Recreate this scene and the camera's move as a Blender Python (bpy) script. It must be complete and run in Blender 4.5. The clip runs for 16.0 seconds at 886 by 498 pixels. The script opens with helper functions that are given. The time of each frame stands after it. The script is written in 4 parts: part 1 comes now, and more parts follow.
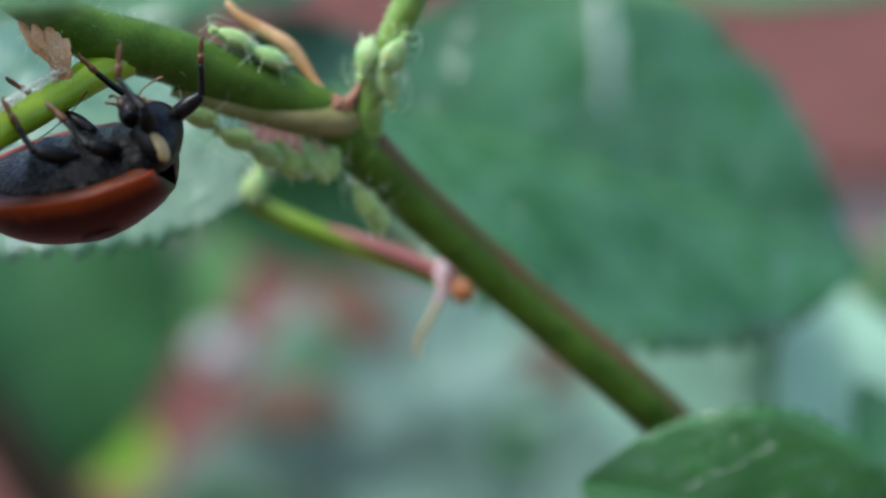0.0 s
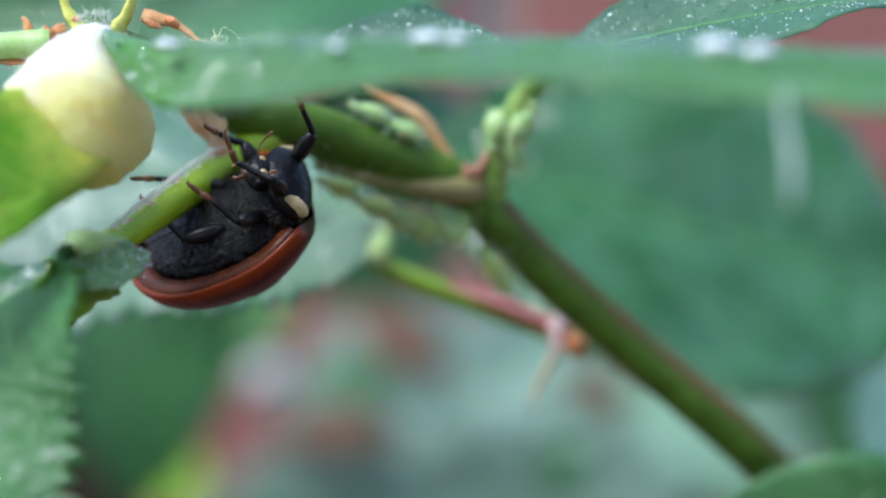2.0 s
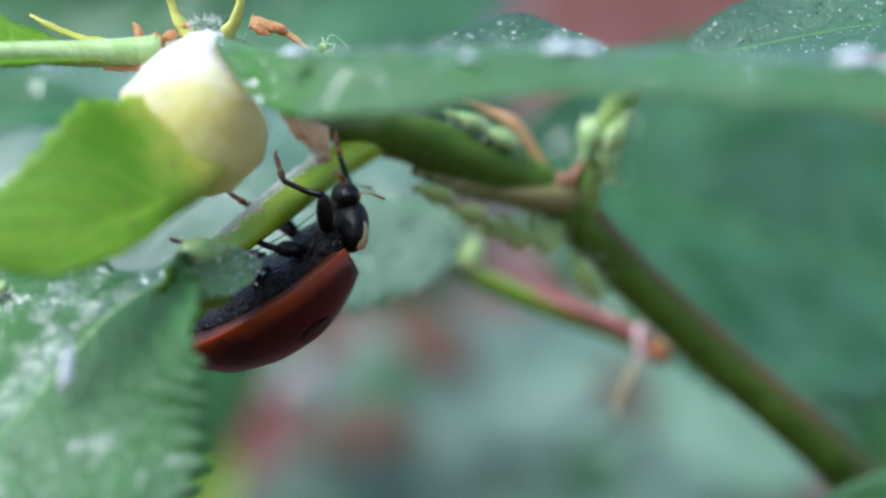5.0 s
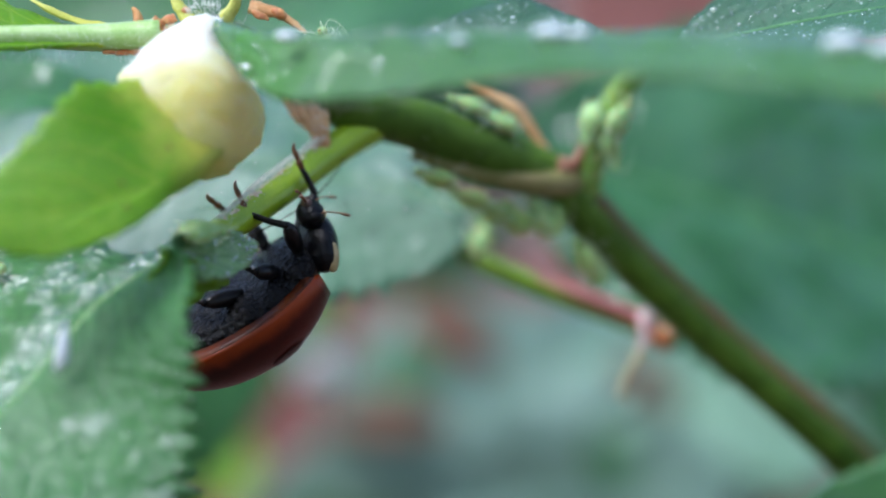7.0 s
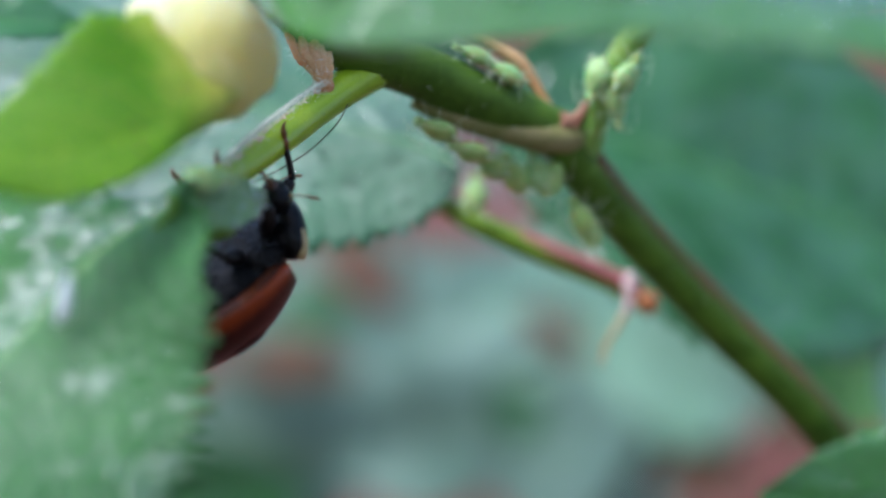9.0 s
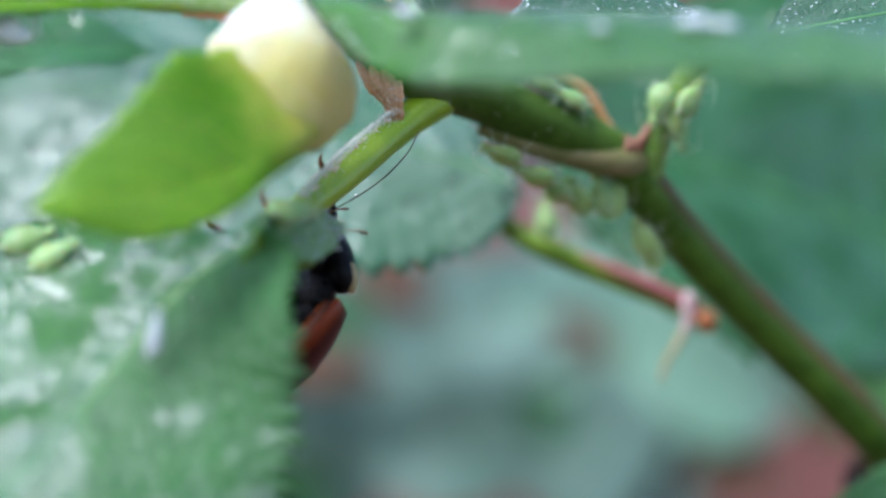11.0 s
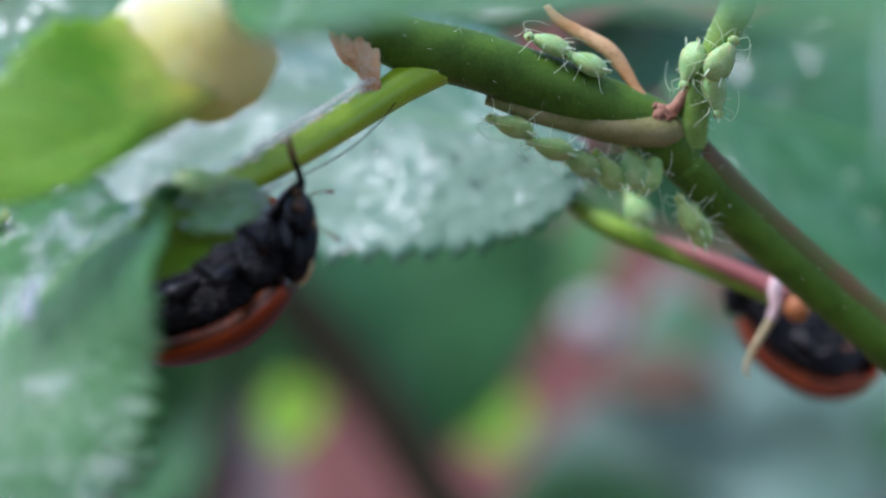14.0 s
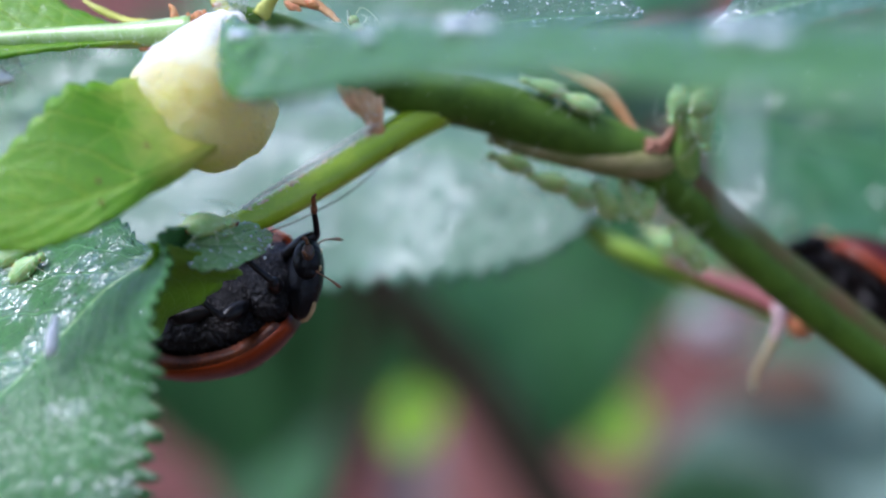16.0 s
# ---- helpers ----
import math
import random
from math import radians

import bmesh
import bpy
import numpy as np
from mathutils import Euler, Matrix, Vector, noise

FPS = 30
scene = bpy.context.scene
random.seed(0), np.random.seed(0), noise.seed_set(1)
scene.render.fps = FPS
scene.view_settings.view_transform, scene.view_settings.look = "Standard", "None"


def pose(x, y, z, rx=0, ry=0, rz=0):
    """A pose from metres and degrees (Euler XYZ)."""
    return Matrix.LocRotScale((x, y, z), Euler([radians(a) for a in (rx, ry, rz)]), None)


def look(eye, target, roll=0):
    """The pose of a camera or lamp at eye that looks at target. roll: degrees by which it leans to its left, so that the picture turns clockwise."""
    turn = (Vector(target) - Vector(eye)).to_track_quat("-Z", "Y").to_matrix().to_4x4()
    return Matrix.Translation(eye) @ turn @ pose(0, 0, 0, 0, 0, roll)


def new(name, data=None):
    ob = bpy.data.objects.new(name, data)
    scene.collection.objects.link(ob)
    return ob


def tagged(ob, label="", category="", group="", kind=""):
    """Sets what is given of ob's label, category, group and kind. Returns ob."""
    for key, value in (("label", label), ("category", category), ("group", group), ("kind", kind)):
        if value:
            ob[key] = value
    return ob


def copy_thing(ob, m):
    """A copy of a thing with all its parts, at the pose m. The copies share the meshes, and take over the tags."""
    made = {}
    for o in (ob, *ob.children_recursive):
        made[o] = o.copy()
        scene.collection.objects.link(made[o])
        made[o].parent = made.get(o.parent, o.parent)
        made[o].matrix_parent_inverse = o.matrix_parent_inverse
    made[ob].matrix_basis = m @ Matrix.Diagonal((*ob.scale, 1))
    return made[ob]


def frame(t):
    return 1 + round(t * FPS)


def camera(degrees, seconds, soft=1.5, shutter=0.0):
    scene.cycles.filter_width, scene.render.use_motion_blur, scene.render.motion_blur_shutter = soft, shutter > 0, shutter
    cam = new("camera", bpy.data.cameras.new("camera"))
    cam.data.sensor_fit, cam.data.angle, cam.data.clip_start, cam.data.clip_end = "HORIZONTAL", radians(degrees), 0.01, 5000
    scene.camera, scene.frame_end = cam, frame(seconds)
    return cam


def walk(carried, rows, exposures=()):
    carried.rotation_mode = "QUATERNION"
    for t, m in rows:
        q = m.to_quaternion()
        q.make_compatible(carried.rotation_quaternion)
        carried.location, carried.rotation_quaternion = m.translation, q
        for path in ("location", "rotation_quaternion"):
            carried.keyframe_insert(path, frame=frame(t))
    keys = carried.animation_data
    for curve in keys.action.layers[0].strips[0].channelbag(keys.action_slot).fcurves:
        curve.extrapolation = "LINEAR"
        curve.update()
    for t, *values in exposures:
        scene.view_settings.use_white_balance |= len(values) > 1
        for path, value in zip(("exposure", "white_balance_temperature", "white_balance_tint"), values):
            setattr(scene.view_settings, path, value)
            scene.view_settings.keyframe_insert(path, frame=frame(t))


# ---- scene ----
MM = 0.001  # the plan below is in millimetres

cam = camera(30, 16.0, soft=2.1)
PATH = [
    (0, (4.065, -43.664, -0.400), (7.913, -3.869, 0.825), -0.49),
    (0.5, (3.305, -43.418, -0.135), (7.218, -3.615, 0.508), -0.06),
    (1, (0.815, -42.837, -0.081), (5.159, -3.082, 0.726), -0.49),
    (1.5, (-0.811, -45.130, 1.479), (3.764, -5.399, 2.188), -0.58),
    (2, (0.283, -46.034, 0.972), (4.033, -6.240, 2.500), -0.85),
    (2.5, (0.880, -45.153, 0.506), (4.756, -5.374, 2.113), -1.22),
    (3, (-0.257, -43.772, 0.468), (4.437, -4.069, 1.725), -1.15),
    (3.5, (-1.857, -43.579, 1.309), (3.033, -3.887, 2.115), -1.29),
    (4, (-1.728, -44.716, 3.192), (2.030, -4.894, 3.292), -1.59),
    (4.5, (-2.623, -45.573, 1.407), (1.375, -5.802, 2.930), -0.65),
    (7, (-1.644, -45.997, 1.055), (1.392, -6.133, 2.343), -0.28),
    (7.5, (-3.694, -46.058, 1.381), (0.739, -6.322, 2.542), -0.41),
    (8, (-3.777, -45.180, 0.890), (0.688, -5.445, 1.988), 0.59),
    (8.5, (-4.953, -44.772, 1.112), (0.531, -5.156, 1.838), 0.62),
    (9, (-4.895, -43.550, 1.522), (1.240, -4.024, 1.364), 2.02),
    (11.5, (-6.757, -43.822, 2.327), (-1.080, -4.228, 2.001), 1.19),
    (12, (-2.199, -46.659, 1.490), (-0.117, -6.720, 2.199), -0.18),
    (12.5, (1.109, -48.769, 0.518), (0.344, -8.795, 1.723), 0.40),
    (13, (3.744, -48.322, 0.216), (0.996, -8.421, 0.857), 1.05),
    (13.5, (7.442, -45.881, -1.302), (2.475, -6.202, -0.359), 1.21),
    (14, (6.355, -41.559, 1.405), (0.539, -1.985, 1.369), 1.18),
    (14.5, (6.877, -41.838, 2.724), (0.420, -2.367, 2.132), 0.47),
    (15, (9.009, -43.057, 2.634), (0.928, -3.883, 2.340), 0.63),
    (15.5, (10.291, -44.367, 1.983), (1.671, -5.309, 2.322), -0.26),
    (16, (11.330, -44.096, 2.314), (1.510, -5.320, 2.198), 0.27),
]
walk(cam, [(t, look(Vector(e) * MM, Vector(g) * MM, r)) for t, e, g, r in PATH], [(0.0, 1.03, 6330, 9), (0.5, 1.18, 6310, 10), (2.5, 1.14, 6220, 11), (4.0, 1.03, 6200, 13), (9.2, 1.02, 6120, 12), (12.5, 1.02, 6040, 15), (16.0, 0.98, 5860, 21)])
cam.data.dof.use_dof = True
cam.data.dof.focus_distance = 42.3 * MM
cam.data.dof.aperture_fstop = 29.0

# ---- light: an overcast sky with a broad, weak sun behind cloud ----
world = bpy.data.worlds.new("sky")
scene.world = world
world.use_nodes = True
wn = world.node_tree.nodes
sky = wn.new("ShaderNodeTexSky")
sky.sky_type, sky.sun_disc = "NISHITA", False
sky.sun_elevation, sky.sun_rotation = radians(57), radians(236)
sky.dust_density = 2.0
world.node_tree.links.new(sky.outputs[0], wn["Background"].inputs[0])
wn["Background"].inputs[1].default_value = 0.15
sun = new("sun", bpy.data.lights.new("sun", "SUN"))
sun.data.energy, sun.data.angle, sun.data.color = 1.55, radians(24), (0.90, 0.96, 1.0)
sun.matrix_world = look((0, 0, 1), Vector((0, 0, 1)) - Vector((-0.45, -0.30, 0.84)))


# ---- materials ----
def nodes_of(name):
    m = bpy.data.materials.new(name)
    m.use_nodes = True
    t = m.node_tree
    return m, t, t.nodes["Principled BSDF"]


def add(t, kind, **values):
    n = t.nodes.new("ShaderNode" + kind)
    for key, v in values.items():
        if key in n.inputs:
            n.inputs[key].default_value = v
        elif key == "op":
            n.operation = v
        elif key == "feature":
            n.feature = v
    return n


def math_node(t, op, a, b=None, c=None):
    n = t.nodes.new("ShaderNodeMath")
    n.operation = op
    for i, v in enumerate((a, b, c)):
        if v is None:
            continue
        if isinstance(v, (int, float)):
            n.inputs[i].default_value = v
        else:
            t.links.new(v, n.inputs[i])
    return n.outputs[0]


def mix_colour(t, fac, a, b):
    n = t.nodes.new("ShaderNodeMix")
    n.data_type = "RGBA"
    for i, v in ((0, fac), (6, a), (7, b)):
        if isinstance(v, (int, float)):
            n.inputs[i].default_value = v
        elif isinstance(v, tuple):
            n.inputs[i].default_value = (*v[:3], 1)
        else:
            t.links.new(v, n.inputs[i])
    return n.outputs[2]


def step_node(t, x, lo, hi):
    n = t.nodes.new("ShaderNodeMapRange")
    n.interpolation_type = "SMOOTHSTEP"
    n.inputs[1].default_value, n.inputs[2].default_value = lo, hi
    t.links.new(x, n.inputs[0])
    return n.outputs[0]


def noise_at(t, scale, detail=3.0, rough=0.55):
    """Noise in the object's own space; scale: waves per millimetre."""
    co = t.nodes.new("ShaderNodeTexCoord")
    n = add(t, "TexNoise", Scale=scale * 1000, Detail=detail, Roughness=rough)
    t.links.new(co.outputs["Object"], n.inputs["Vector"])
    return n.outputs["Fac"]


def bump(t, p, height, strength, distance):
    b = add(t, "Bump", Strength=strength, Distance=distance * MM)
    t.links.new(height, b.inputs["Height"])
    t.links.new(b.outputs[0], p.inputs["Normal"])
    if "Coat Normal" in p.inputs:
        t.links.new(b.outputs[0], p.inputs["Coat Normal"])


def surface(name, a, b, rough=0.5, scale=2.0, relief=0.3, depth=0.05, spec=0.5, coat=0.0, fine=12.0, sub=0.0):
    """A plain organic surface: two tones in patches, a fine grain, and relief."""
    m, t, p = nodes_of(name)
    big, small = noise_at(t, scale), noise_at(t, fine, 4)
    t.links.new(mix_colour(t, step_node(t, math_node(t, "MULTIPLY_ADD", small, 0.35, math_node(t, "MULTIPLY", big, 0.75)), 0.38, 0.72), a, b), p.inputs["Base Color"])
    t.links.new(math_node(t, "MULTIPLY_ADD", small, 0.3, rough - 0.15), p.inputs["Roughness"])
    p.inputs["Specular IOR Level"].default_value = spec
    p.inputs["Coat Weight"].default_value = coat
    p.inputs["Coat Roughness"].default_value = 0.12
    if sub:
        p.inputs["Subsurface Weight"].default_value = sub
        p.inputs["Subsurface Scale"].default_value = 0.6 * MM
    bump(t, p, math_node(t, "MULTIPLY_ADD", small, 0.6, big), relief, depth)
    return m


def leaf_material(name, dark, light, vein, rough=0.4, wet=0.4, glow=0.25, ribs=9.0, lean=3.2, net=1.6, pale=0.3, vein_mix=0.6, film=0.25, beads=3.0, base=None, gloss=1.6, puff=0.0, streaks=1.0, dry=0.36, bare=0.0, blot=0.45, spec=0.5):
    """A leaf: side veins that leave the midrib, a net of fine veins, patches of wet."""
    m, t, p = nodes_of(name)
    uv = t.nodes.new("ShaderNodeUVMap")
    uv.uv_map = "leaf"
    sep = t.nodes.new("ShaderNodeSeparateXYZ")
    t.links.new(uv.outputs[0], sep.inputs[0])
    u = math_node(t, "ABSOLUTE", math_node(t, "MULTIPLY_ADD", sep.outputs[0], 2.0, -1.0))
    wob = math_node(t, "MULTIPLY", noise_at(t, 0.5, 2), 0.9)
    s = math_node(t, "ADD", math_node(t, "SUBTRACT", math_node(t, "MULTIPLY", sep.outputs[1], ribs), math_node(t, "MULTIPLY", math_node(t, "POWER", u, 1.25), lean)), wob)
    near = math_node(t, "ABSOLUTE", math_node(t, "SUBTRACT", math_node(t, "FRACT", math_node(t, "ADD", s, 50.0)), 0.5))
    side = math_node(t, "SUBTRACT", 1.0, step_node(t, near, 0.012, 0.06))
    mid = math_node(t, "SUBTRACT", 1.0, step_node(t, u, 0.01, 0.035))
    co = t.nodes.new("ShaderNodeTexCoord")
    vor = add(t, "TexVoronoi", feature="DISTANCE_TO_EDGE", Scale=net * 1000)
    t.links.new(co.outputs["Object"], vor.inputs["Vector"])
    cells = math_node(t, "SUBTRACT", 1.0, step_node(t, vor.outputs["Distance"], 0.0, 0.07))
    veins = math_node(t, "MAXIMUM", math_node(t, "MAXIMUM", side, mid), math_node(t, "MULTIPLY", cells, 0.4))
    patch, grain = noise_at(t, 0.22, 3), noise_at(t, 7.0, 4, 0.65)
    tone = mix_colour(t, step_node(t, math_node(t, "MULTIPLY_ADD", grain, 0.4, math_node(t, "MULTIPLY", patch, 0.7)), 0.36, 0.74), dark, light)
    if base:  # another colour towards the stalk
        tone = mix_colour(t, step_node(t, math_node(t, "MULTIPLY_ADD", noise_at(t, 1.2, 3), 0.25, sep.outputs[1]), 0.47, 0.22), tone, base)
    col = mix_colour(t, math_node(t, "MULTIPLY", veins, vein_mix), tone, vein)
    t.links.new(col, p.inputs["Base Color"])
    t.links.new(math_node(t, "MULTIPLY_ADD", grain, 0.3, rough - 0.15), p.inputs["Roughness"])
    spread = noise_at(t, blot, 3)
    if bare:  # one half of the blade stays drier, but for its rim
        half = math_node(t, "MULTIPLY", step_node(t, sep.outputs[0], 0.49, 0.53), math_node(t, "MULTIPLY_ADD", math_node(t, "POWER", u, 3.0), -0.6, 1.0))
        half = math_node(t, "MULTIPLY", half, step_node(t, sep.outputs[1], 0.62, 0.30))
        spread = math_node(t, "MULTIPLY_ADD", half, -bare, spread)
    wetness = step_node(t, spread, dry, dry + 0.14)
    if bare:
        thin = math_node(t, "MULTIPLY_ADD", step_node(t, sep.outputs[1], 0.25, 0.65), 0.30, 0.06)
        wetness = math_node(t, "MAXIMUM", wetness, math_node(t, "MULTIPLY", thin, step_node(t, sep.outputs[0], 0.49, 0.53)))
    t.links.new(math_node(t, "MULTIPLY", wetness, wet), p.inputs["Coat Weight"])
    p.inputs["Coat Roughness"].default_value = 0.05
    if bare:  # where it is drier the film is thin and broken
        t.links.new(math_node(t, "MULTIPLY_ADD", step_node(t, sep.outputs[0], 0.49, 0.53), 0.28, 0.05), p.inputs["Coat Roughness"])
    p.inputs["Coat IOR"].default_value = gloss
    p.inputs["Specular IOR Level"].default_value = spec
    if pale:  # a bloom of fine hairs
        p.inputs["Sheen Weight"].default_value = pale
        p.inputs["Sheen Roughness"].default_value = 0.4
        p.inputs["Sheen Tint"].default_value = (0.85, 0.95, 1.0, 1)
    height = math_node(t, "ADD", math_node(t, "MULTIPLY", veins, -0.7), math_node(t, "MULTIPLY", grain, 0.8))
    bump(t, p, height, 0.5, 0.08)
    if wet:  # a film of water, beaded between the hairs
        drops = math_node(t, "MULTIPLY_ADD", noise_at(t, beads * 3.1, 1), 0.10, noise_at(t, beads, streaks, 0.5))
        if puff:  # the skin swells between the fine veins
            drops = math_node(t, "MULTIPLY_ADD", vor.outputs["Distance"], puff, drops)
        drops = math_node(t, "MULTIPLY_ADD", math_node(t, "MAXIMUM", side, mid), -0.35, drops)
        wb = add(t, "Bump", Strength=1.0, Distance=2.0 * film / beads * MM)
        t.links.new(drops, wb.inputs["Height"])
        t.links.new(wb.outputs[0], p.inputs["Coat Normal"])
    if glow:
        tr = t.nodes.new("ShaderNodeBsdfTranslucent")
        t.links.new(col, tr.inputs[0])
        mx = t.nodes.new("ShaderNodeMixShader")
        mx.inputs[0].default_value = glow
        out = t.nodes["Material Output"]
        t.links.new(p.outputs[0], mx.inputs[1])
        t.links.new(tr.outputs[0], mx.inputs[2])
        t.links.new(mx.outputs[0], out.inputs[0])
    return m


LEAF_WET = leaf_material("wet leaf", (0.016, 0.105, 0.016), (0.052, 0.22, 0.04), (0.15, 0.38, 0.13), 0.45, 1.0, 0.2, net=2.6, pale=0.03, film=0.40, beads=3.2, vein_mix=0.45, gloss=2.4, puff=0.5, streaks=2.0, dry=0.42, bare=0.45, blot=0.6, spec=0.3)
# lobe greens raised above the leaf's own, to stand in for light and sheen
LEAF_LOBE_LIT = leaf_material("dewy lobe painted bright", (0.20, 0.44, 0.12), (0.40, 0.62, 0.28), (0.50, 0.68, 0.38), 0.4, 1.0, 0.4, net=2.6, pale=0.05, film=0.25, beads=3.5, gloss=1.6, puff=0.4, dry=0.30)
LEAF_DULL = leaf_material("dull leaf", (0.024, 0.105, 0.048), (0.055, 0.175, 0.088), (0.11, 0.26, 0.14), 0.40, 1.0, 0.12, pale=0.08, film=0.30, beads=0.8, vein_mix=0.35, gloss=1.55, streaks=3.0, dry=0.42)
LEAF_FOLD = leaf_material("folded leaf", (0.035, 0.14, 0.03), (0.08, 0.22, 0.06), (0.16, 0.34, 0.12), 0.42, 0.8, 0.2, pale=0.0, film=0.24, beads=0.9, vein_mix=0.35, gloss=1.45, streaks=2.0, dry=0.44, base=(0.045, 0.21, 0.012))
LEAF_MID = leaf_material("green leaf", (0.022, 0.13, 0.022), (0.06, 0.24, 0.05), (0.025, 0.12, 0.03), 0.45, 0.6, 0.2, pale=0.05, film=0.3, beads=1.4, vein_mix=0.45, ribs=11.0)
LEAF_UNDER = leaf_material("bright leaf", (0.08, 0.27, 0.04), (0.17, 0.42, 0.09), (0.24, 0.46, 0.15), 0.4, 0.9, 0.25, pale=0.2, film=0.22, beads=1.2, vein_mix=0.4)
LEAF_FLAP = leaf_material("leaf underside", (0.22, 0.42, 0.02), (0.34, 0.54, 0.06), (0.4, 0.58, 0.1), 0.5, 0.2, 0.6, pale=0.2, vein_mix=0.4)
LEAF_YOUNG = leaf_material("young leaf", (0.12, 0.36, 0.001), (0.23, 0.48, 0.003), (0.44, 0.64, 0.06), 0.5, 0.3, 0.45, ribs=7.0, lean=2.4, net=0.9, pale=0.0, vein_mix=0.5, film=0.15, base=(0.60, 0.62, 0.09))
LEAF_DARK = leaf_material("dark leaf", (0.012, 0.095, 0.018), (0.05, 0.21, 0.055), (0.06, 0.22, 0.07), 0.4, 0.9, 0.2, pale=0.12, film=0.26, beads=0.45, vein_mix=0.3, gloss=1.5, streaks=2.0, dry=0.44)
LEAF_BROAD = leaf_material("broad dark leaf", (0.012, 0.085, 0.018), (0.046, 0.188, 0.056), (0.07, 0.22, 0.08), 0.38, 0.8, 0.2, pale=0.06, film=0.3, beads=0.3, vein_mix=0.5, gloss=1.6, streaks=2.0, dry=0.40)
# wet glare is painted into these pale tones; the first also offsets shade
LEAF_PALE_GLARE = leaf_material("glare-pale leaf", (0.36, 0.64, 0.40), (0.50, 0.76, 0.52), (0.52, 0.72, 0.5), 0.5, 0.4, 0.3)
LEAF_MINT_GLARE = leaf_material("glare-mint leaf", (0.20, 0.41, 0.26), (0.33, 0.53, 0.37), (0.42, 0.6, 0.44), 0.5, 0.4, 0.3)
LEAF_RED = leaf_material("withered leaf", (0.16, 0.062, 0.035), (0.28, 0.135, 0.07), (0.30, 0.18, 0.1), 0.6, 0.2, 0.2)
# greyed for the glare on wet leaves, put into the colour
LEAF_GREY_GLARE = leaf_material("glare-grey leaf", (0.09, 0.19, 0.13), (0.19, 0.31, 0.24), (0.2, 0.28, 0.26), 0.55, 0.4, 0.2)
LEAF_LIME = leaf_material("lime leaf", (0.26, 0.55, 0.01), (0.38, 0.68, 0.015), (0.45, 0.7, 0.05), 0.5, 0.1, 0.4)
STEM = surface("stem bark", (0.046, 0.105, 0.008), (0.086, 0.175, 0.016), 0.5, 1.1, 0.6, 0.05, 0.25)
STEM_BROWN = surface("brown stem", (0.13, 0.065, 0.022), (0.08, 0.10, 0.014), 0.55, 0.5, 0.4, 0.04, 0.25)
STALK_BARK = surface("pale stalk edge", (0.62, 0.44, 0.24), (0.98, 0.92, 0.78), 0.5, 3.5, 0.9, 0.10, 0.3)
PETIOLE = surface("petiole skin", (0.25, 0.42, 0.008), (0.37, 0.53, 0.02), 0.42, 0.8, 0.3, 0.03, coat=0.3)
PETIOLE_DULL = surface("dull petiole skin", (0.15, 0.28, 0.02), (0.25, 0.38, 0.05), 0.45, 0.8, 0.3, 0.03, 0.3)
PETIOLE_RED = surface("reddened petiole", (0.36, 0.10, 0.10), (0.44, 0.20, 0.16), 0.45, 0.6, 0.3, 0.03)
BARK_PALE = surface("pale bark", (0.17, 0.18, 0.05), (0.31, 0.27, 0.12), 0.65, 1.2, 0.5, 0.05, 0.2)
SCALE = surface("bud scale", (0.36, 0.11, 0.03), (0.62, 0.30, 0.11), 0.5, 1.3, 0.6, 0.08, sub=0.2)
PAPER = surface("papery scale", (0.52, 0.20, 0.06), (0.76, 0.48, 0.26), 0.55, 1.2, 0.9, 0.10, sub=0.3)
STRAW = surface("straw stipule", (0.52, 0.40, 0.18), (0.70, 0.60, 0.36), 0.55, 1.2, 0.4, 0.05)
LIME_STIPULE = surface("yellow-green stipule", (0.42, 0.42, 0.04), (0.56, 0.58, 0.12), 0.5, 1.0, 0.4, 0.05)
STIPULE = surface("dry stipule", (0.46, 0.22, 0.07), (0.66, 0.42, 0.20), 0.55, 1.2, 0.4, 0.05)
PINK = surface("pink stipule", (0.60, 0.38, 0.38), (0.72, 0.58, 0.55), 0.5, 1.5, 0.3, 0.04)
NODE = surface("node scar", (0.30, 0.12, 0.07), (0.46, 0.27, 0.18), 0.6, 1.2, 0.6, 0.08, 0.2)
SPUR = surface("spur skin", (0.15, 0.30, 0.04), (0.26, 0.41, 0.10), 0.45, 1.2, 0.4, 0.05, 0.3, sub=0.3)
HAIR = surface("plant hair", (0.7, 0.75, 0.65), (0.85, 0.88, 0.8), 0.4, 3.0, 0.0, 0.01)
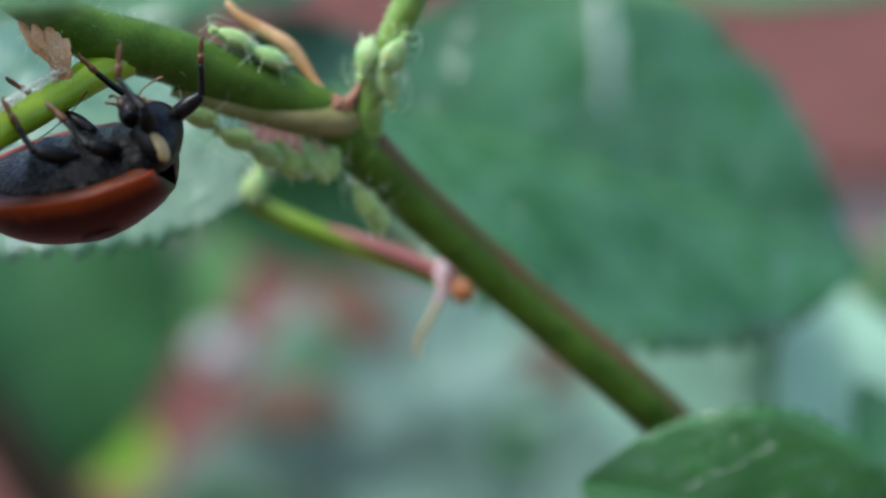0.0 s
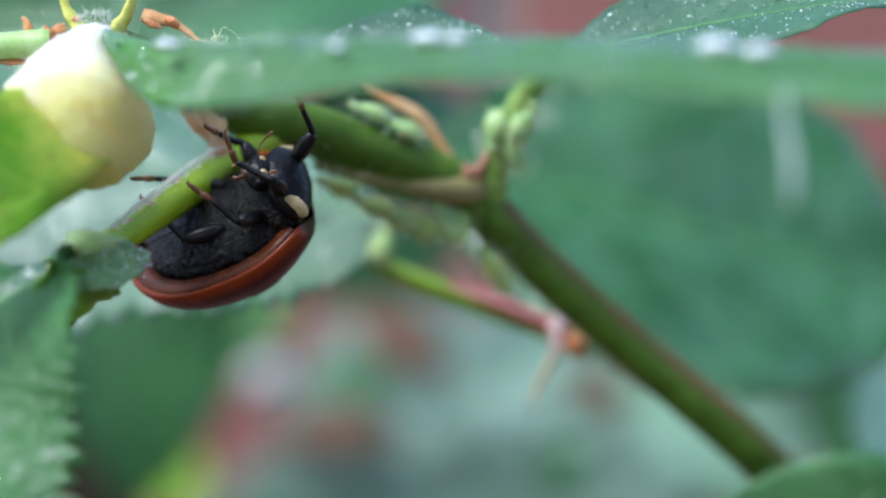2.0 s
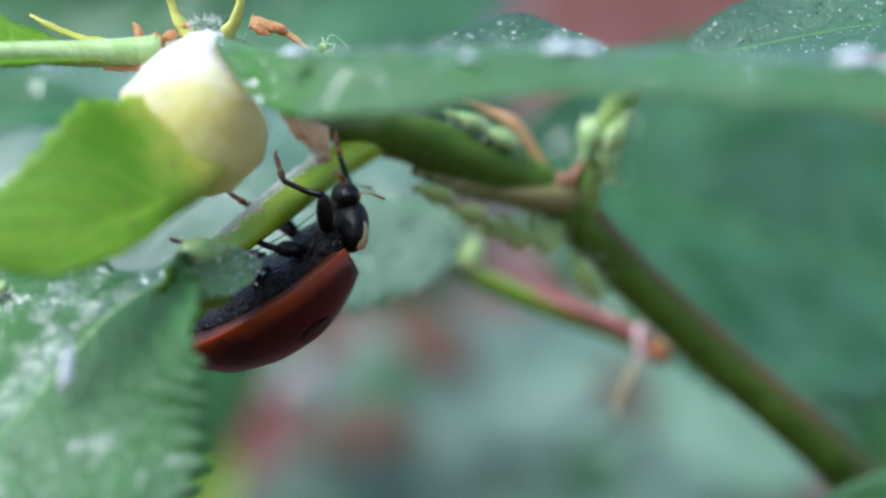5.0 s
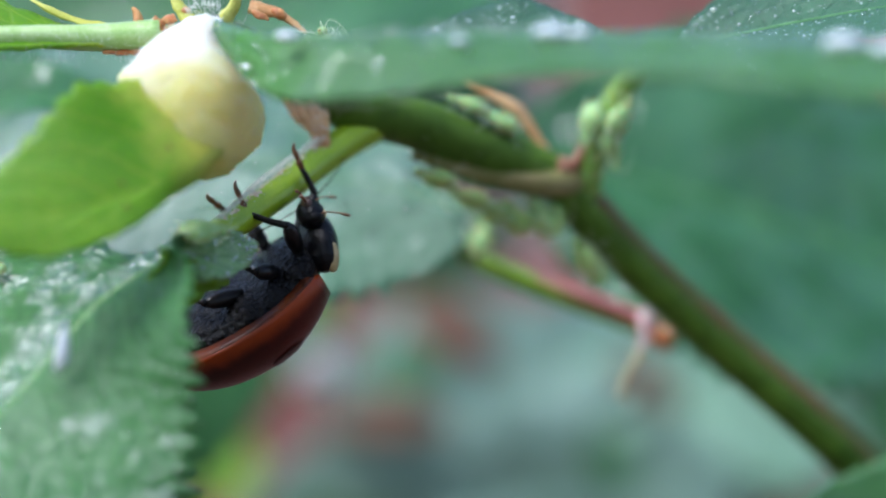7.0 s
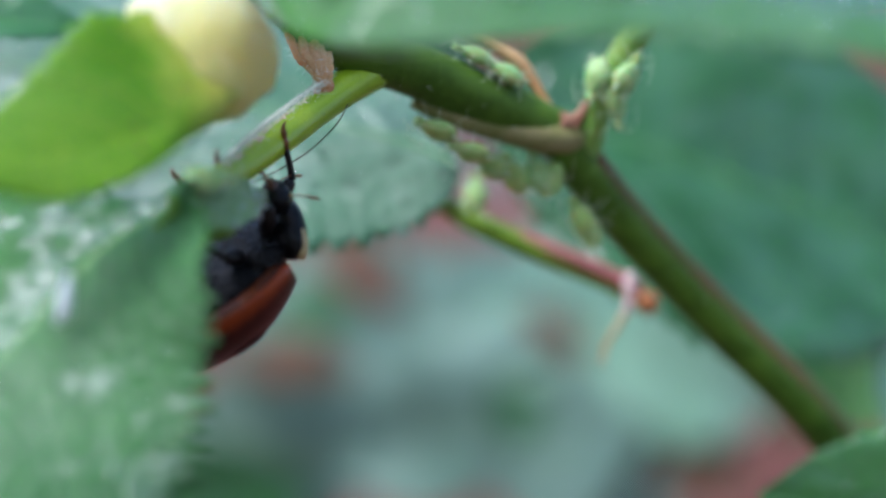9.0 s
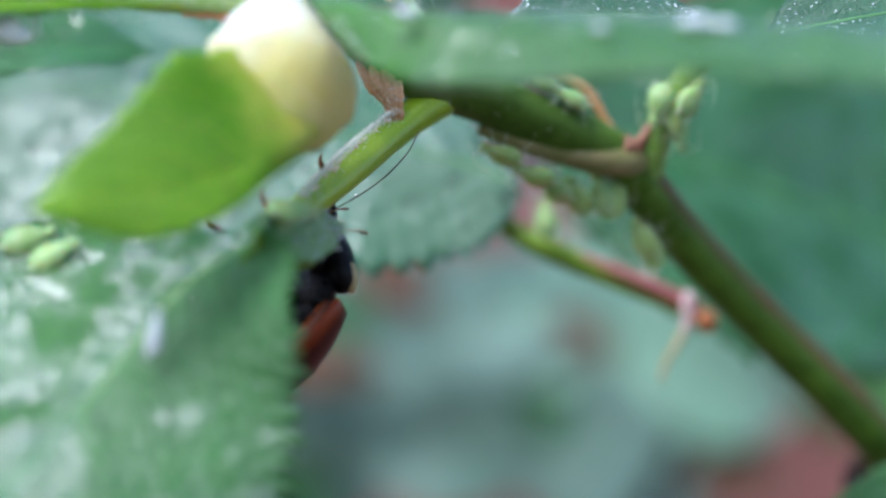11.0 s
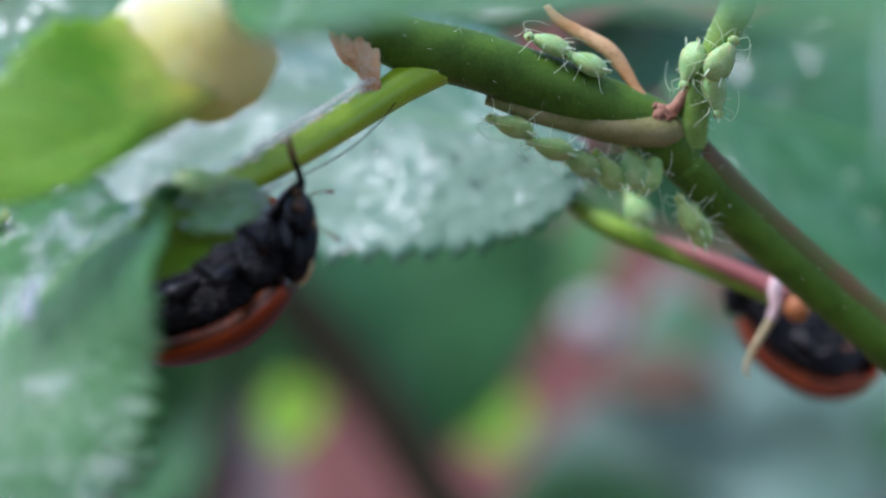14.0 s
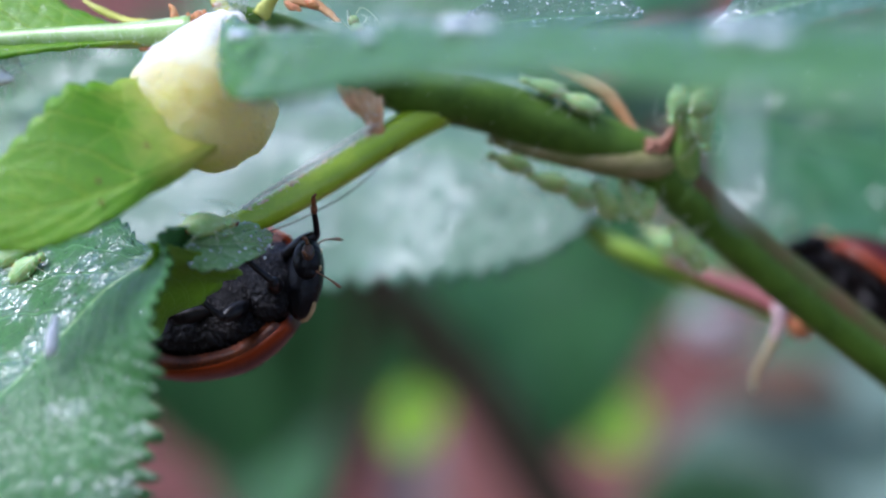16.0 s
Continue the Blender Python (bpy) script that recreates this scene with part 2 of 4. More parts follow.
def gall_material(name):
    """Cream above, yellow below, and green towards the blade, in the swelling's own space."""
    m, t, p = nodes_of(name)
    co = t.nodes.new("ShaderNodeTexCoord")
    sep = t.nodes.new("ShaderNodeSeparateXYZ")
    t.links.new(co.outputs["Object"], sep.inputs[0])
    wob = math_node(t, "MULTIPLY", noise_at(t, 1.1, 4), 0.0014)

    def along(x, y, z):
        n = t.nodes.new("ShaderNodeVectorMath")
        n.operation = "DOT_PRODUCT"
        n.inputs[1].default_value = (x, y, z)
        t.links.new(co.outputs["Object"], n.inputs[0])
        return math_node(t, "ADD", n.outputs["Value"], wob)
    tone = mix_colour(t, step_node(t, along(0.36, 0.0, -0.93), 0.0012, 0.0029), (0.98, 0.94, 0.80), (0.92, 0.82, 0.28))
    tone = mix_colour(t, step_node(t, along(-0.68, 0.0, -0.73), 0.0022, 0.0044), tone, (0.62, 0.66, 0.10))
    fine = noise_at(t, 11.0, 4)
    t.links.new(mix_colour(t, math_node(t, "MULTIPLY", step_node(t, fine, 0.5, 0.7), 0.4), tone, (0.78, 0.72, 0.46)), p.inputs["Base Color"])
    p.inputs["Roughness"].default_value = 0.45
    p.inputs["Subsurface Weight"].default_value = 0.85
    p.inputs["Subsurface Radius"].default_value = (1.0, 0.85, 0.4)
    p.inputs["Subsurface Scale"].default_value = 1.6 * MM
    bump(t, p, math_node(t, "ADD", fine, math_node(t, "MULTIPLY", noise_at(t, 4.5, 3), 1.2)), 1.0, 0.16)
    return m


SWELLING = gall_material("leaf swelling")
APHID = surface("aphid skin", (0.25, 0.44, 0.14), (0.40, 0.58, 0.26), 0.5, 3.0, 0.4, 0.04, coat=0.06, sub=0.55)
APHID_DULL = surface("dull aphid skin", (0.28, 0.46, 0.12), (0.42, 0.60, 0.23), 0.5, 3.0, 0.4, 0.04, coat=0.06, sub=0.45)
APHID_LEG = surface("aphid leg", (0.55, 0.70, 0.42), (0.68, 0.78, 0.55), 0.4, 4.0, 0.1, 0.01)
BLACK = surface("black shell", (0.003, 0.003, 0.004), (0.006, 0.006, 0.007), 0.36, 2.5, 0.6, 0.09, 0.12, coat=0.10, fine=7.0)
BELLY = surface("black belly", (0.002, 0.002, 0.003), (0.006, 0.005, 0.005), 0.28, 2.0, 0.9, 0.19, 0.10, coat=0.22, fine=8.0)
LEG_BLACK = surface("black leg", (0.004, 0.004, 0.005), (0.010, 0.008, 0.008), 0.35, 3.0, 0.4, 0.03, 0.2, coat=0.15)
LEG_BROWN = surface("brown foot", (0.10, 0.035, 0.012), (0.2, 0.08, 0.03), 0.4, 4.0, 0.3, 0.02)
MOUTH = surface("dark mouthparts", (0.025, 0.012, 0.006), (0.06, 0.025, 0.010), 0.4, 4.0, 0.4, 0.03)


def wing_material(name):
    """Dark red, towards the rim orange, in the beetle's own space."""
    m, t, p = nodes_of(name)
    co = t.nodes.new("ShaderNodeTexCoord")
    sep = t.nodes.new("ShaderNodeSeparateXYZ")
    t.links.new(co.outputs["Object"], sep.inputs[0])
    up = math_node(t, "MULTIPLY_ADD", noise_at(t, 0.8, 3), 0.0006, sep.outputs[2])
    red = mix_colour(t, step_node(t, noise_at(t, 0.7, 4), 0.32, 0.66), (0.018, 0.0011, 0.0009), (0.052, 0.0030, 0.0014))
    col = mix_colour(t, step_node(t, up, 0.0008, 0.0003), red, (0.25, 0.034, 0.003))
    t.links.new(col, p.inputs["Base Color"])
    fine = noise_at(t, 18.0, 4)
    t.links.new(math_node(t, "MULTIPLY_ADD", fine, 0.4, 0.2), p.inputs["Roughness"])
    p.inputs["Coat Weight"].default_value = 0.15
    p.inputs["Coat Roughness"].default_value = 0.07
    p.inputs["Specular IOR Level"].default_value = 0.2
    bump(t, p, fine, 0.3, 0.03)
    return m


RED = wing_material("red wing case")
ORANGE = surface("orange rim", (0.03, 0.006, 0.003), (0.17, 0.035, 0.005), 0.45, 0.9, 0.5, 0.05, 0.2, coat=0.1)
IVORY = surface("ivory mark", (0.32, 0.23, 0.09), (0.46, 0.36, 0.18), 0.4, 3.0, 0.2, 0.02)
BRICK = surface("brick face", (0.20, 0.075, 0.06), (0.30, 0.12, 0.10), 0.85, 0.08, 0.6, 0.8, fine=0.9)
MORTAR = surface("mortar", (0.30, 0.27, 0.25), (0.42, 0.39, 0.36), 0.9, 0.1, 0.6, 0.8, fine=1.2)
SOIL = surface("damp soil", (0.035, 0.022, 0.014), (0.10, 0.065, 0.045), 0.9, 0.03, 0.8, 3.0, fine=0.4)
WOOD = surface("dark twig", (0.014, 0.012, 0.006), (0.034, 0.026, 0.015), 0.8, 0.3, 0.5, 0.2, 0.1, fine=2.0)
GRIT = surface("soil crumb", (0.16, 0.07, 0.02), (0.26, 0.12, 0.04), 0.8, 3.0, 0.5, 0.05)
WHITE = surface("cast skin and painted glint", (0.7, 0.74, 0.72), (0.85, 0.88, 0.86), 0.4, 3.0, 0.4, 0.04)

PALE_RIB = surface("pale rib", (0.27, 0.46, 0.11), (0.44, 0.60, 0.26), 0.4, 1.5, 0.3, 0.04, coat=0.3)
DEW_LEAF = leaf_material("dewy leaf", (0.014, 0.075, 0.03), (0.035, 0.14, 0.06), (0.03, 0.12, 0.05), 0.5, 0.25, 0.1, net=3.0, pale=0.05, film=0.35, beads=5.0, gloss=1.4, vein_mix=0.2)
DARK_RIB = surface("green rib", (0.06, 0.20, 0.06), (0.10, 0.27, 0.09), 0.45, 1.5, 0.3, 0.04)
# opaque white in place of the sky's glint in clear water
WHITE_GLINT = surface("painted glint", (0.58, 0.66, 0.68), (0.78, 0.84, 0.86), 0.12, 1.5, 0.1, 0.02, 0.5, coat=1.0)
WISP = surface("pale wisp", (0.42, 0.55, 0.44), (0.58, 0.68, 0.58), 0.5, 1.5, 0.3, 0.04)

WATER, wt, wp = nodes_of("water")
wp.inputs["Base Color"].default_value = (0.95, 1, 0.98, 1)
wp.inputs["Roughness"].default_value = 0.03
wp.inputs["Transmission Weight"].default_value = 1.0
wp.inputs["IOR"].default_value = 1.33


# ---- builders: places in millimetres ----
def smooth_rows(rows, n):
    """n places along a Catmull-Rom curve through the rows."""
    r = np.array(rows, float)
    r = np.vstack([2 * r[0] - r[1], r, 2 * r[-1] - r[-2]])
    out = []
    for x in np.linspace(0, len(rows) - 1, n):
        i = min(int(x), len(rows) - 2)
        f = x - i
        a, b, c, d = r[i:i + 4]
        out.append(0.5 * (2 * b + (c - a) * f + (2 * a - 5 * b + 4 * c - d) * f * f + (3 * b - a - 3 * c + d) * f ** 3))
    return np.array(out)


def tube(bm, rows, n=12, sides=10, lumps=0.0, seed=0, flat=1.0):
    """A round stem through rows of x, y, z, radius."""
    p = smooth_rows(rows, n) if len(rows) > 2 else np.array([np.array(rows[0]) + (np.array(rows[1]) - np.array(rows[0])) * k / (n - 1) for k in range(n)])
    rng = random.Random(seed)
    rings, side = [], None
    for i in range(n):
        d = Vector(p[min(i + 1, n - 1), :3] - p[max(i - 1, 0), :3]).normalized()
        if side is None:
            side = d.orthogonal().normalized()
        side = (side - d * side.dot(d)).normalized()
        up = d.cross(side)
        r = max(p[i, 3], 0.004)
        ring = []
        for k in range(sides):
            a = 2 * math.pi * k / sides
            q = r * (1 + lumps * rng.uniform(-1, 1))
            ring.append(bm.verts.new(Vector(p[i, :3]) + side * math.cos(a) * q + up * math.sin(a) * q * flat))
        rings.append(ring)
    for a, b in zip(rings, rings[1:]):
        for k in range(sides):
            bm.faces.new((a[k], a[(k + 1) % sides], b[(k + 1) % sides], b[k]))
    bm.faces.new(rings[0][::-1])
    bm.faces.new(rings[-1])
    return bm


def blob(bm, centre, radii, turn=None, rings=8, sides=12, squash=None):
    """A rounded body; squash(x, y, z) reshapes the unit ball first."""
    turn = turn or Matrix.Identity(3)
    rows = []
    for i in range(rings + 1):
        th = math.pi * i / rings
        row = []
        for k in range(1 if i in (0, rings) else sides):
            ph = 2 * math.pi * k / sides
            v = Vector((math.cos(th), math.sin(th) * math.cos(ph), math.sin(th) * math.sin(ph)))
            if squash:
                v = Vector(squash(*v))
            row.append(bm.verts.new(Vector(centre) + turn @ Vector((v.x * radii[0], v.y * radii[1], v.z * radii[2]))))
        rows.append(row)
    for a, b in zip(rows, rows[1:]):
        for k in range(sides):
            q = [a[k % len(a)], a[(k + 1) % len(a)], b[(k + 1) % len(b)], b[k % len(b)]]
            q = [v for j, v in enumerate(q) if v not in q[:j]]
            bm.faces.new(q)
    return bm


def lumpy(bm, size, wave=0.9):
    """Pushes the faces in and out in soft lumps."""
    bm.normal_update()
    for v in bm.verts:
        v.co += v.normal * size * (noise.noise(v.co * wave) + 0.5 * noise.noise(v.co * wave * 3))
    return bm


def blade(bm, rows, n_v=90, n_u=9, teeth=16, depth=0.08, quilt=0.12, ribs=9.0, lean=3.2, thick=0.10, wave=0.0, seed=0):
    """A leaf blade: rows of the midrib's place and of its left and right half-widths as vectors, from base to tip."""
    r = smooth_rows([(*m, *a, *b) for m, a, b in rows], n_v)
    uv = bm.loops.layers.uv.new("leaf")
    rng = random.Random(seed)
    tall = [rng.uniform(0.6, 1.2) for _ in range(2 * teeth + 8)]
    grid, where = [], []
    for i in range(n_v):
        v = i / (n_v - 1)
        mid, row, spots = r[i, :3], [], []
        for k in range(-n_u, n_u + 1):
            u = k / n_u
            w = r[i, 3:6] if u < 0 else r[i, 6:9]
            au = abs(u)
            f = (v * teeth + (0.3 if u < 0 else 0.0)) % 1.0
            tooth = tall[int(v * teeth + (0.3 if u < 0 else 0)) + (teeth + 2 if u < 0 else 0)]
            edge = 1 + depth * tooth * math.sin(math.pi * f ** 1.25) ** 0.75 * au ** 5
            row.append(Vector(mid + w * au * edge))
            s = v * ribs - lean * au ** 1.25
            spots.append((quilt * math.sin(math.pi * ((s + 0.5) % 1.0)) ** 0.7 * min(1, au * 3) * (1 - 0.5 * au)
                          + wave * au * au * math.sin(v * 19 + (2 if u < 0 else 0) + seed), u * 0.5 + 0.5, v))
        grid.append(row), where.append(spots)
    n_c = 2 * n_u + 1
    top, low = [], []
    h = n_v // 2
    across, along = grid[h][-1] - grid[h][0], grid[h + 1][n_u] - grid[h - 1][n_u]
    sign = 1.0 if along.cross(across).dot(Vector((0, -0.5, 1))) > 0 else -1.0  # the upper face looks up
    for i in range(n_v):
        ta, la = [], []
        for k in range(n_c):
            du = grid[i][min(k + 1, n_c - 1)] - grid[i][max(k - 1, 0)]
            dv = grid[min(i + 1, n_v - 1)][k] - grid[max(i - 1, 0)][k]
            nrm = dv.cross(du)
            nrm = nrm.normalized() * sign if nrm.length > 1e-9 else Vector((0, 0, 1))
            c = grid[i][k] + nrm * where[i][k][0]
            ta.append(bm.verts.new(c + nrm * thick / 2))
            la.append(bm.verts.new(c - nrm * thick / 2))
        top.append(ta), low.append(la)

    def face(vs, cs):
        fc = bm.faces.new(vs)
        for loop, (i, k) in zip(fc.loops, cs):
            loop[uv].uv = where[i][k][1:]
    for i in range(n_v - 1):
        for k in range(n_c - 1):
            c = ((i, k), (i, k + 1), (i + 1, k + 1), (i + 1, k))
            face([top[a][b] for a, b in c], c)
            face([low[a][b] for a, b in c[::-1]], c[::-1])
    rim = [(i, 0) for i in range(n_v)] + [(n_v - 1, k) for k in range(1, n_c)] + [(i, n_c - 1) for i in range(n_v - 2, -1, -1)] + [(0, k) for k in range(n_c - 2, 0, -1)]
    for a, b in zip(rim, rim[1:] + rim[:1]):
        face([top[a[0]][a[1]], top[b[0]][b[1]], low[b[0]][b[1]], low[a[0]][a[1]]], (a, b, b, a))
    return [(top[i][k].co.copy(), low[i][k].co.copy()) for i in range(2, n_v - 2, 2) for k in range(1, n_c - 1)]


def mesh_of(name, bm, material, base=(0, 0, 0), smooth=True):
    bmesh.ops.recalc_face_normals(bm, faces=bm.faces)
    for v in bm.verts:
        v.co = (v.co - Vector(base)) * MM
    me = bpy.data.meshes.new(name)
    bm.to_mesh(me)
    bm.free()
    for m in material if isinstance(material, (list, tuple)) else [material]:
        me.materials.append(m)
    if smooth:
        me.shade_smooth()
    return me


AT = {}  # where each thing's own space begins


def thing(name, base, label, category, group="", kind=""):
    ob = new(name)
    ob.empty_display_size = 0.001
    ob.location = Vector(base) * MM
    AT[ob.name] = tuple(base)
    return tagged(ob, label, category, group, kind)


def part(name, bm, material, parent, label="", smooth=True, kind=""):
    """One mesh under a thing (whose base its places are counted from) or under a part."""
    base = AT.get(parent.name, (0, 0, 0))
    ob = new(name, mesh_of(name, bm, material, base, smooth))
    ob.parent = parent
    AT[ob.name] = base
    return tagged(ob, label, kind=kind)


def solid(name, bm, material, label, category, group="", kind="", smooth=True, base=(0, 0, 0)):
    ob = new(name, mesh_of(name, bm, material, base, smooth))
    ob.location = Vector(base) * MM
    return tagged(ob, label, category, group, kind)


def hairs(bm, rows, count, length, seed, thick=0.012, spread=1.0, bias=None):
    """Fine hairs that stand on a round stem."""
    rng = random.Random(seed)
    p = smooth_rows(rows, 60)
    for _ in range(count):
        i = rng.randrange(1, 59)
        d = Vector(p[i + 1 if i < 59 else i, :3] - p[i - 1, :3]).normalized()
        o = Vector((rng.gauss(0, 1), rng.gauss(0, 1), rng.gauss(0, 1))) + Vector(bias or (0, 0, 0))
        o = (o - d * o.dot(d)).normalized()
        a = Vector(p[i, :3]) + o * p[i, 3] * 0.95
        tip = a + (o * spread + d * rng.uniform(-0.5, 0.5) + Vector((rng.gauss(0, .3), rng.gauss(0, .3), rng.gauss(0, .3)))).normalized() * length * rng.uniform(0.4, 1.2)
        x = d.cross(o).normalized() * thick
        v = [bm.verts.new(q) for q in (a - x, a + x, a + o.cross(x).normalized() * thick, tip)]
        for f in ((0, 1, 3), (1, 2, 3), (2, 0, 3)):
            bm.faces.new([v[j] for j in f])
    return bm


def dew(name, places, count, seed, label, r=(0.04, 0.16), on=0, material=None):
    """Drops of water that sit on a blade; on: 0 its one face, 1 the other."""
    rng = random.Random(seed)
    bm = bmesh.new()
    for _ in range(count):
        a, b = rng.choice(places)
        if on:
            a, b = b, a
        n = (a - b).normalized()
        size = r[0] + (r[1] - r[0]) * rng.random() ** 2.5
        jig = n.orthogonal().normalized() * rng.uniform(-0.12, 0.12) + n.cross(n.orthogonal()).normalized() * rng.uniform(-0.12, 0.12)
        turn = n.to_track_quat("X", "Y").to_matrix()
        blob(bm, a + jig + n * size * 0.25, (size * 0.6, size * rng.uniform(0.85, 1.3), size), turn, 4, 7)
    return solid(name, bm, material or WATER, label, "water drops", kind="stuff")


def leaf_thing(label, rows, material, name="leaf", rib=0.22, rib_material=None, stalk=None, stalk_material=None, group="", rib_side=-1, **shape):
    """A leaf: blade, midrib and, where it shows, its stalk."""
    base = stalk[0][:3] if stalk else rows[0][0]
    ob = thing(name, base, label, "leaf", group)
    bm = bmesh.new()
    spots = blade(bm, rows, **shape)
    part("blade", bm, material, ob)
    if rib:
        n = len(rows)
        line = []
        for i, (m, a, b) in enumerate(rows):
            d = Vector(rows[min(i + 1, n - 1)][0]) - Vector(rows[max(i - 1, 0)][0])
            nrm = d.cross(Vector(b) - Vector(a)).normalized()
            nrm = -nrm if nrm.dot(Vector((0, -0.5, 1))) < 0 else nrm
            line.append((*(Vector(m) + nrm * rib * 0.35 * rib_side), rib * (1 - 0.8 * i / (n - 1))))
        part("midrib", tube(bmesh.new(), line, 40, 8), rib_material or PETIOLE, ob, "paler raised midrib")
    if stalk:
        part("stalk", tube(bmesh.new(), stalk, 24, 10, 0.02), stalk_material or PETIOLE, ob, "smooth leaf stalk")
    return ob, spots


# ---- the shoot ----
def build_shoot():
    base = (19.5, 9.0, -7.6)
    shoot = thing("plum_shoot", base, "slanting green plum shoot with brown bark along one edge", "shoot")
    main = [(25.0, 16.5, -12.5, 0.79), (19.5, 11.0, -7.4, 0.77), (15.4, 7.5, -3.75, 0.74), (11.7, 6.0, -0.75, 0.70), (8.3, 4.5, 2.05, 0.68), (6.3, 3.4, 3.9, 0.70)]
    upper = [(6.5, 3.5, 3.7, 0.66), (5.4, 2.9, 4.75, 0.74), (3.1, 2.0, 5.55, 0.78), (0.9, 1.0, 6.25, 0.76), (-0.9, 0.0, 6.6, 0.72), (-2.5, -1.2, 7.35, 0.56), (-3.7, -2.3, 8.0, 0.42), (-4.8, -3.2, 8.3, 0.34)]
    part("lower_stem", tube(bmesh.new(), main, 60, 16, 0.012, 1), STEM, shoot)
    part("upper_stem", tube(bmesh.new(), upper, 60, 16, 0.012, 2), STEM, shoot)
    part("bark_streak", tube(bmesh.new(), [(x + 0.09, y - 0.02, z + 0.12, r * 0.91) for x, y, z, r in main], 50, 12, 0.02, 3), STEM_BROWN, shoot, "brown bark along the upper edge")
    part("side_bud", tube(bmesh.new(), [(1.1, 1.35, 5.30, 0.14), (2.4, 1.72, 4.98, 0.28), (3.8, 2.08, 4.74, 0.38), (5.0, 2.34, 4.62, 0.47), (5.75, 2.58, 4.62, 0.46), (6.1, 2.85, 4.6, 0.3)], 26, 12, 0.03, 4), BARK_PALE, shoot, "pale brown swelling under the node")
    part("node_scar", lumpy(blob(bmesh.new(), (5.62, 2.42, 5.02), (0.42, 0.32, 0.27), None, 14, 18), 0.14, 3.5), NODE, shoot, "pinkish scar at the node")
    rng = random.Random(61)
    for k in range(7):
        a = Vector((5.35 + 0.6 * rng.random(), 2.14 + 0.06 * rng.random(), 4.82 + 0.42 * rng.random()))
        b = a + Vector((rng.uniform(-0.14, 0.14), -0.06, rng.uniform(0.02, 0.22)))
        part("bud_fringe", tube(bmesh.new(), [(*a, 0.07), (*((a + b) / 2), 0.05), (*b, 0.02)], 6, 6, 0.1, 80 + k), NODE, shoot)
    spur = [(6.35, 3.7, 3.3, 0.36), (6.3, 3.42, 4.0, 0.52), (6.4, 2.95, 4.65, 0.47), (6.57, 2.6, 5.4, 0.40), (6.85, 2.4, 6.2, 0.36), (7.15, 2.2, 7.0, 0.40), (7.5, 1.95, 7.7, 0.44), (7.75, 1.8, 8.2, 0.40), (7.9, 1.7, 8.5, 0.2)]
    part("short_spur", tube(bmesh.new(), spur, 40, 14, 0.05, 5), SPUR, shoot, "light green spur rising from the node")
    part("spur_edge", tube(bmesh.new(), [(5.7, 2.42, 5.0, 0.20), (6.0, 2.42, 5.22, 0.17), (6.22, 2.40, 5.62, 0.12), (6.42, 2.3, 6.15, 0.05)], 18, 8, 0.06, 6), NODE, shoot, "reddish edge of the spur")
    bm = hairs(bmesh.new(), upper, 300, 0.3, 7, 0.007)
    hairs(bm, main[2:], 80, 0.25, 8, 0.007)
    hairs(bm, spur[2:7], 110, 0.35, 9, 0.007)
    part("stem_hairs", bm, HAIR, shoot, "fine white hairs", kind="stuff")
    # the dry, yellowish stipule at the node
    bm = tube(bmesh.new(), [(5.6, 2.4, 5.05, 0.15), (5.2, 2.36, 5.42, 0.14), (4.88, 2.4, 5.85, 0.17), (4.55, 2.45, 6.35, 0.23), (4.2, 2.4, 6.75, 0.25), (3.5, 2.3, 7.15, 0.21), (2.9, 2.2, 7.5, 0.17), (2.55, 2.2, 7.9, 0.10)], 26, 10, 0.06, 10, 0.6)
    part("stipule", bm, STIPULE, shoot, "dry amber stipule, crooked and narrow")
    # the papery sheath where the leaf stalk leaves the shoot
    for k, (x, y, z, r) in enumerate(((-2.55, -1.05, 6.95, 0.16), (-2.15, -1.10, 6.98, 0.19), (-1.75, -1.00, 6.85, 0.20), (-1.40, -0.80, 6.70, 0.20), (-1.15, -0.60, 6.45, 0.18))):
        strap = [(x, y, z, r * 0.8), (x * 0.55 - 0.86, y * 0.6 - 0.40, 6.25 + 0.04 * k, r), (-1.66 + 0.05 * k, -0.86, 5.68 + 0.05 * k, r), (-1.70 + 0.06 * k, -0.88, 5.28, r * 0.75), (-1.90 + 0.05 * k, -1.00, 4.98 + 0.03 * k, 0.05)]
        part("bud_scale", lumpy(tube(bmesh.new(), strap, 46, 12, 0.05, 70 + k, 0.6), 0.05, 4.0), PAPER, shoot, "tan papery strap of the bud scale")
        part("scale_hairs", hairs(bmesh.new(), strap, 60, 0.28, 31 + k, 0.008, bias=(-1, -0.5, 0)), HAIR, shoot, "fine hairs on the scale", kind="stuff")
    # scales and stipules at the shoot's tip
    tip = [((-4.9, -3.5, 7.95), (-5.6, -3.6, 8.0), (-6.8, -3.6, 8.1), (-7.9, -3.6, 8.3), (-8.9, -3.6, 8.8)),
           ((-4.9, -3.3, 8.3), (-5.3, -3.2, 8.9), (-5.6, -3.2, 9.8)),
           ((-4.1, -3.0, 8.3), (-3.7, -2.9, 9.0), (-3.6, -2.8, 10.0)),
           ((-3.4, -2.8, 8.8), (-2.6, -2.8, 8.6), (-1.9, -2.9, 8.1)),
           ((-5.2, -3.9, 7.65), (-6.0, -4.0, 7.42), (-7.0, -4.1, 7.4))]
    mats = (LIME_STIPULE, LIME_STIPULE, LIME_STIPULE, STIPULE, SCALE)
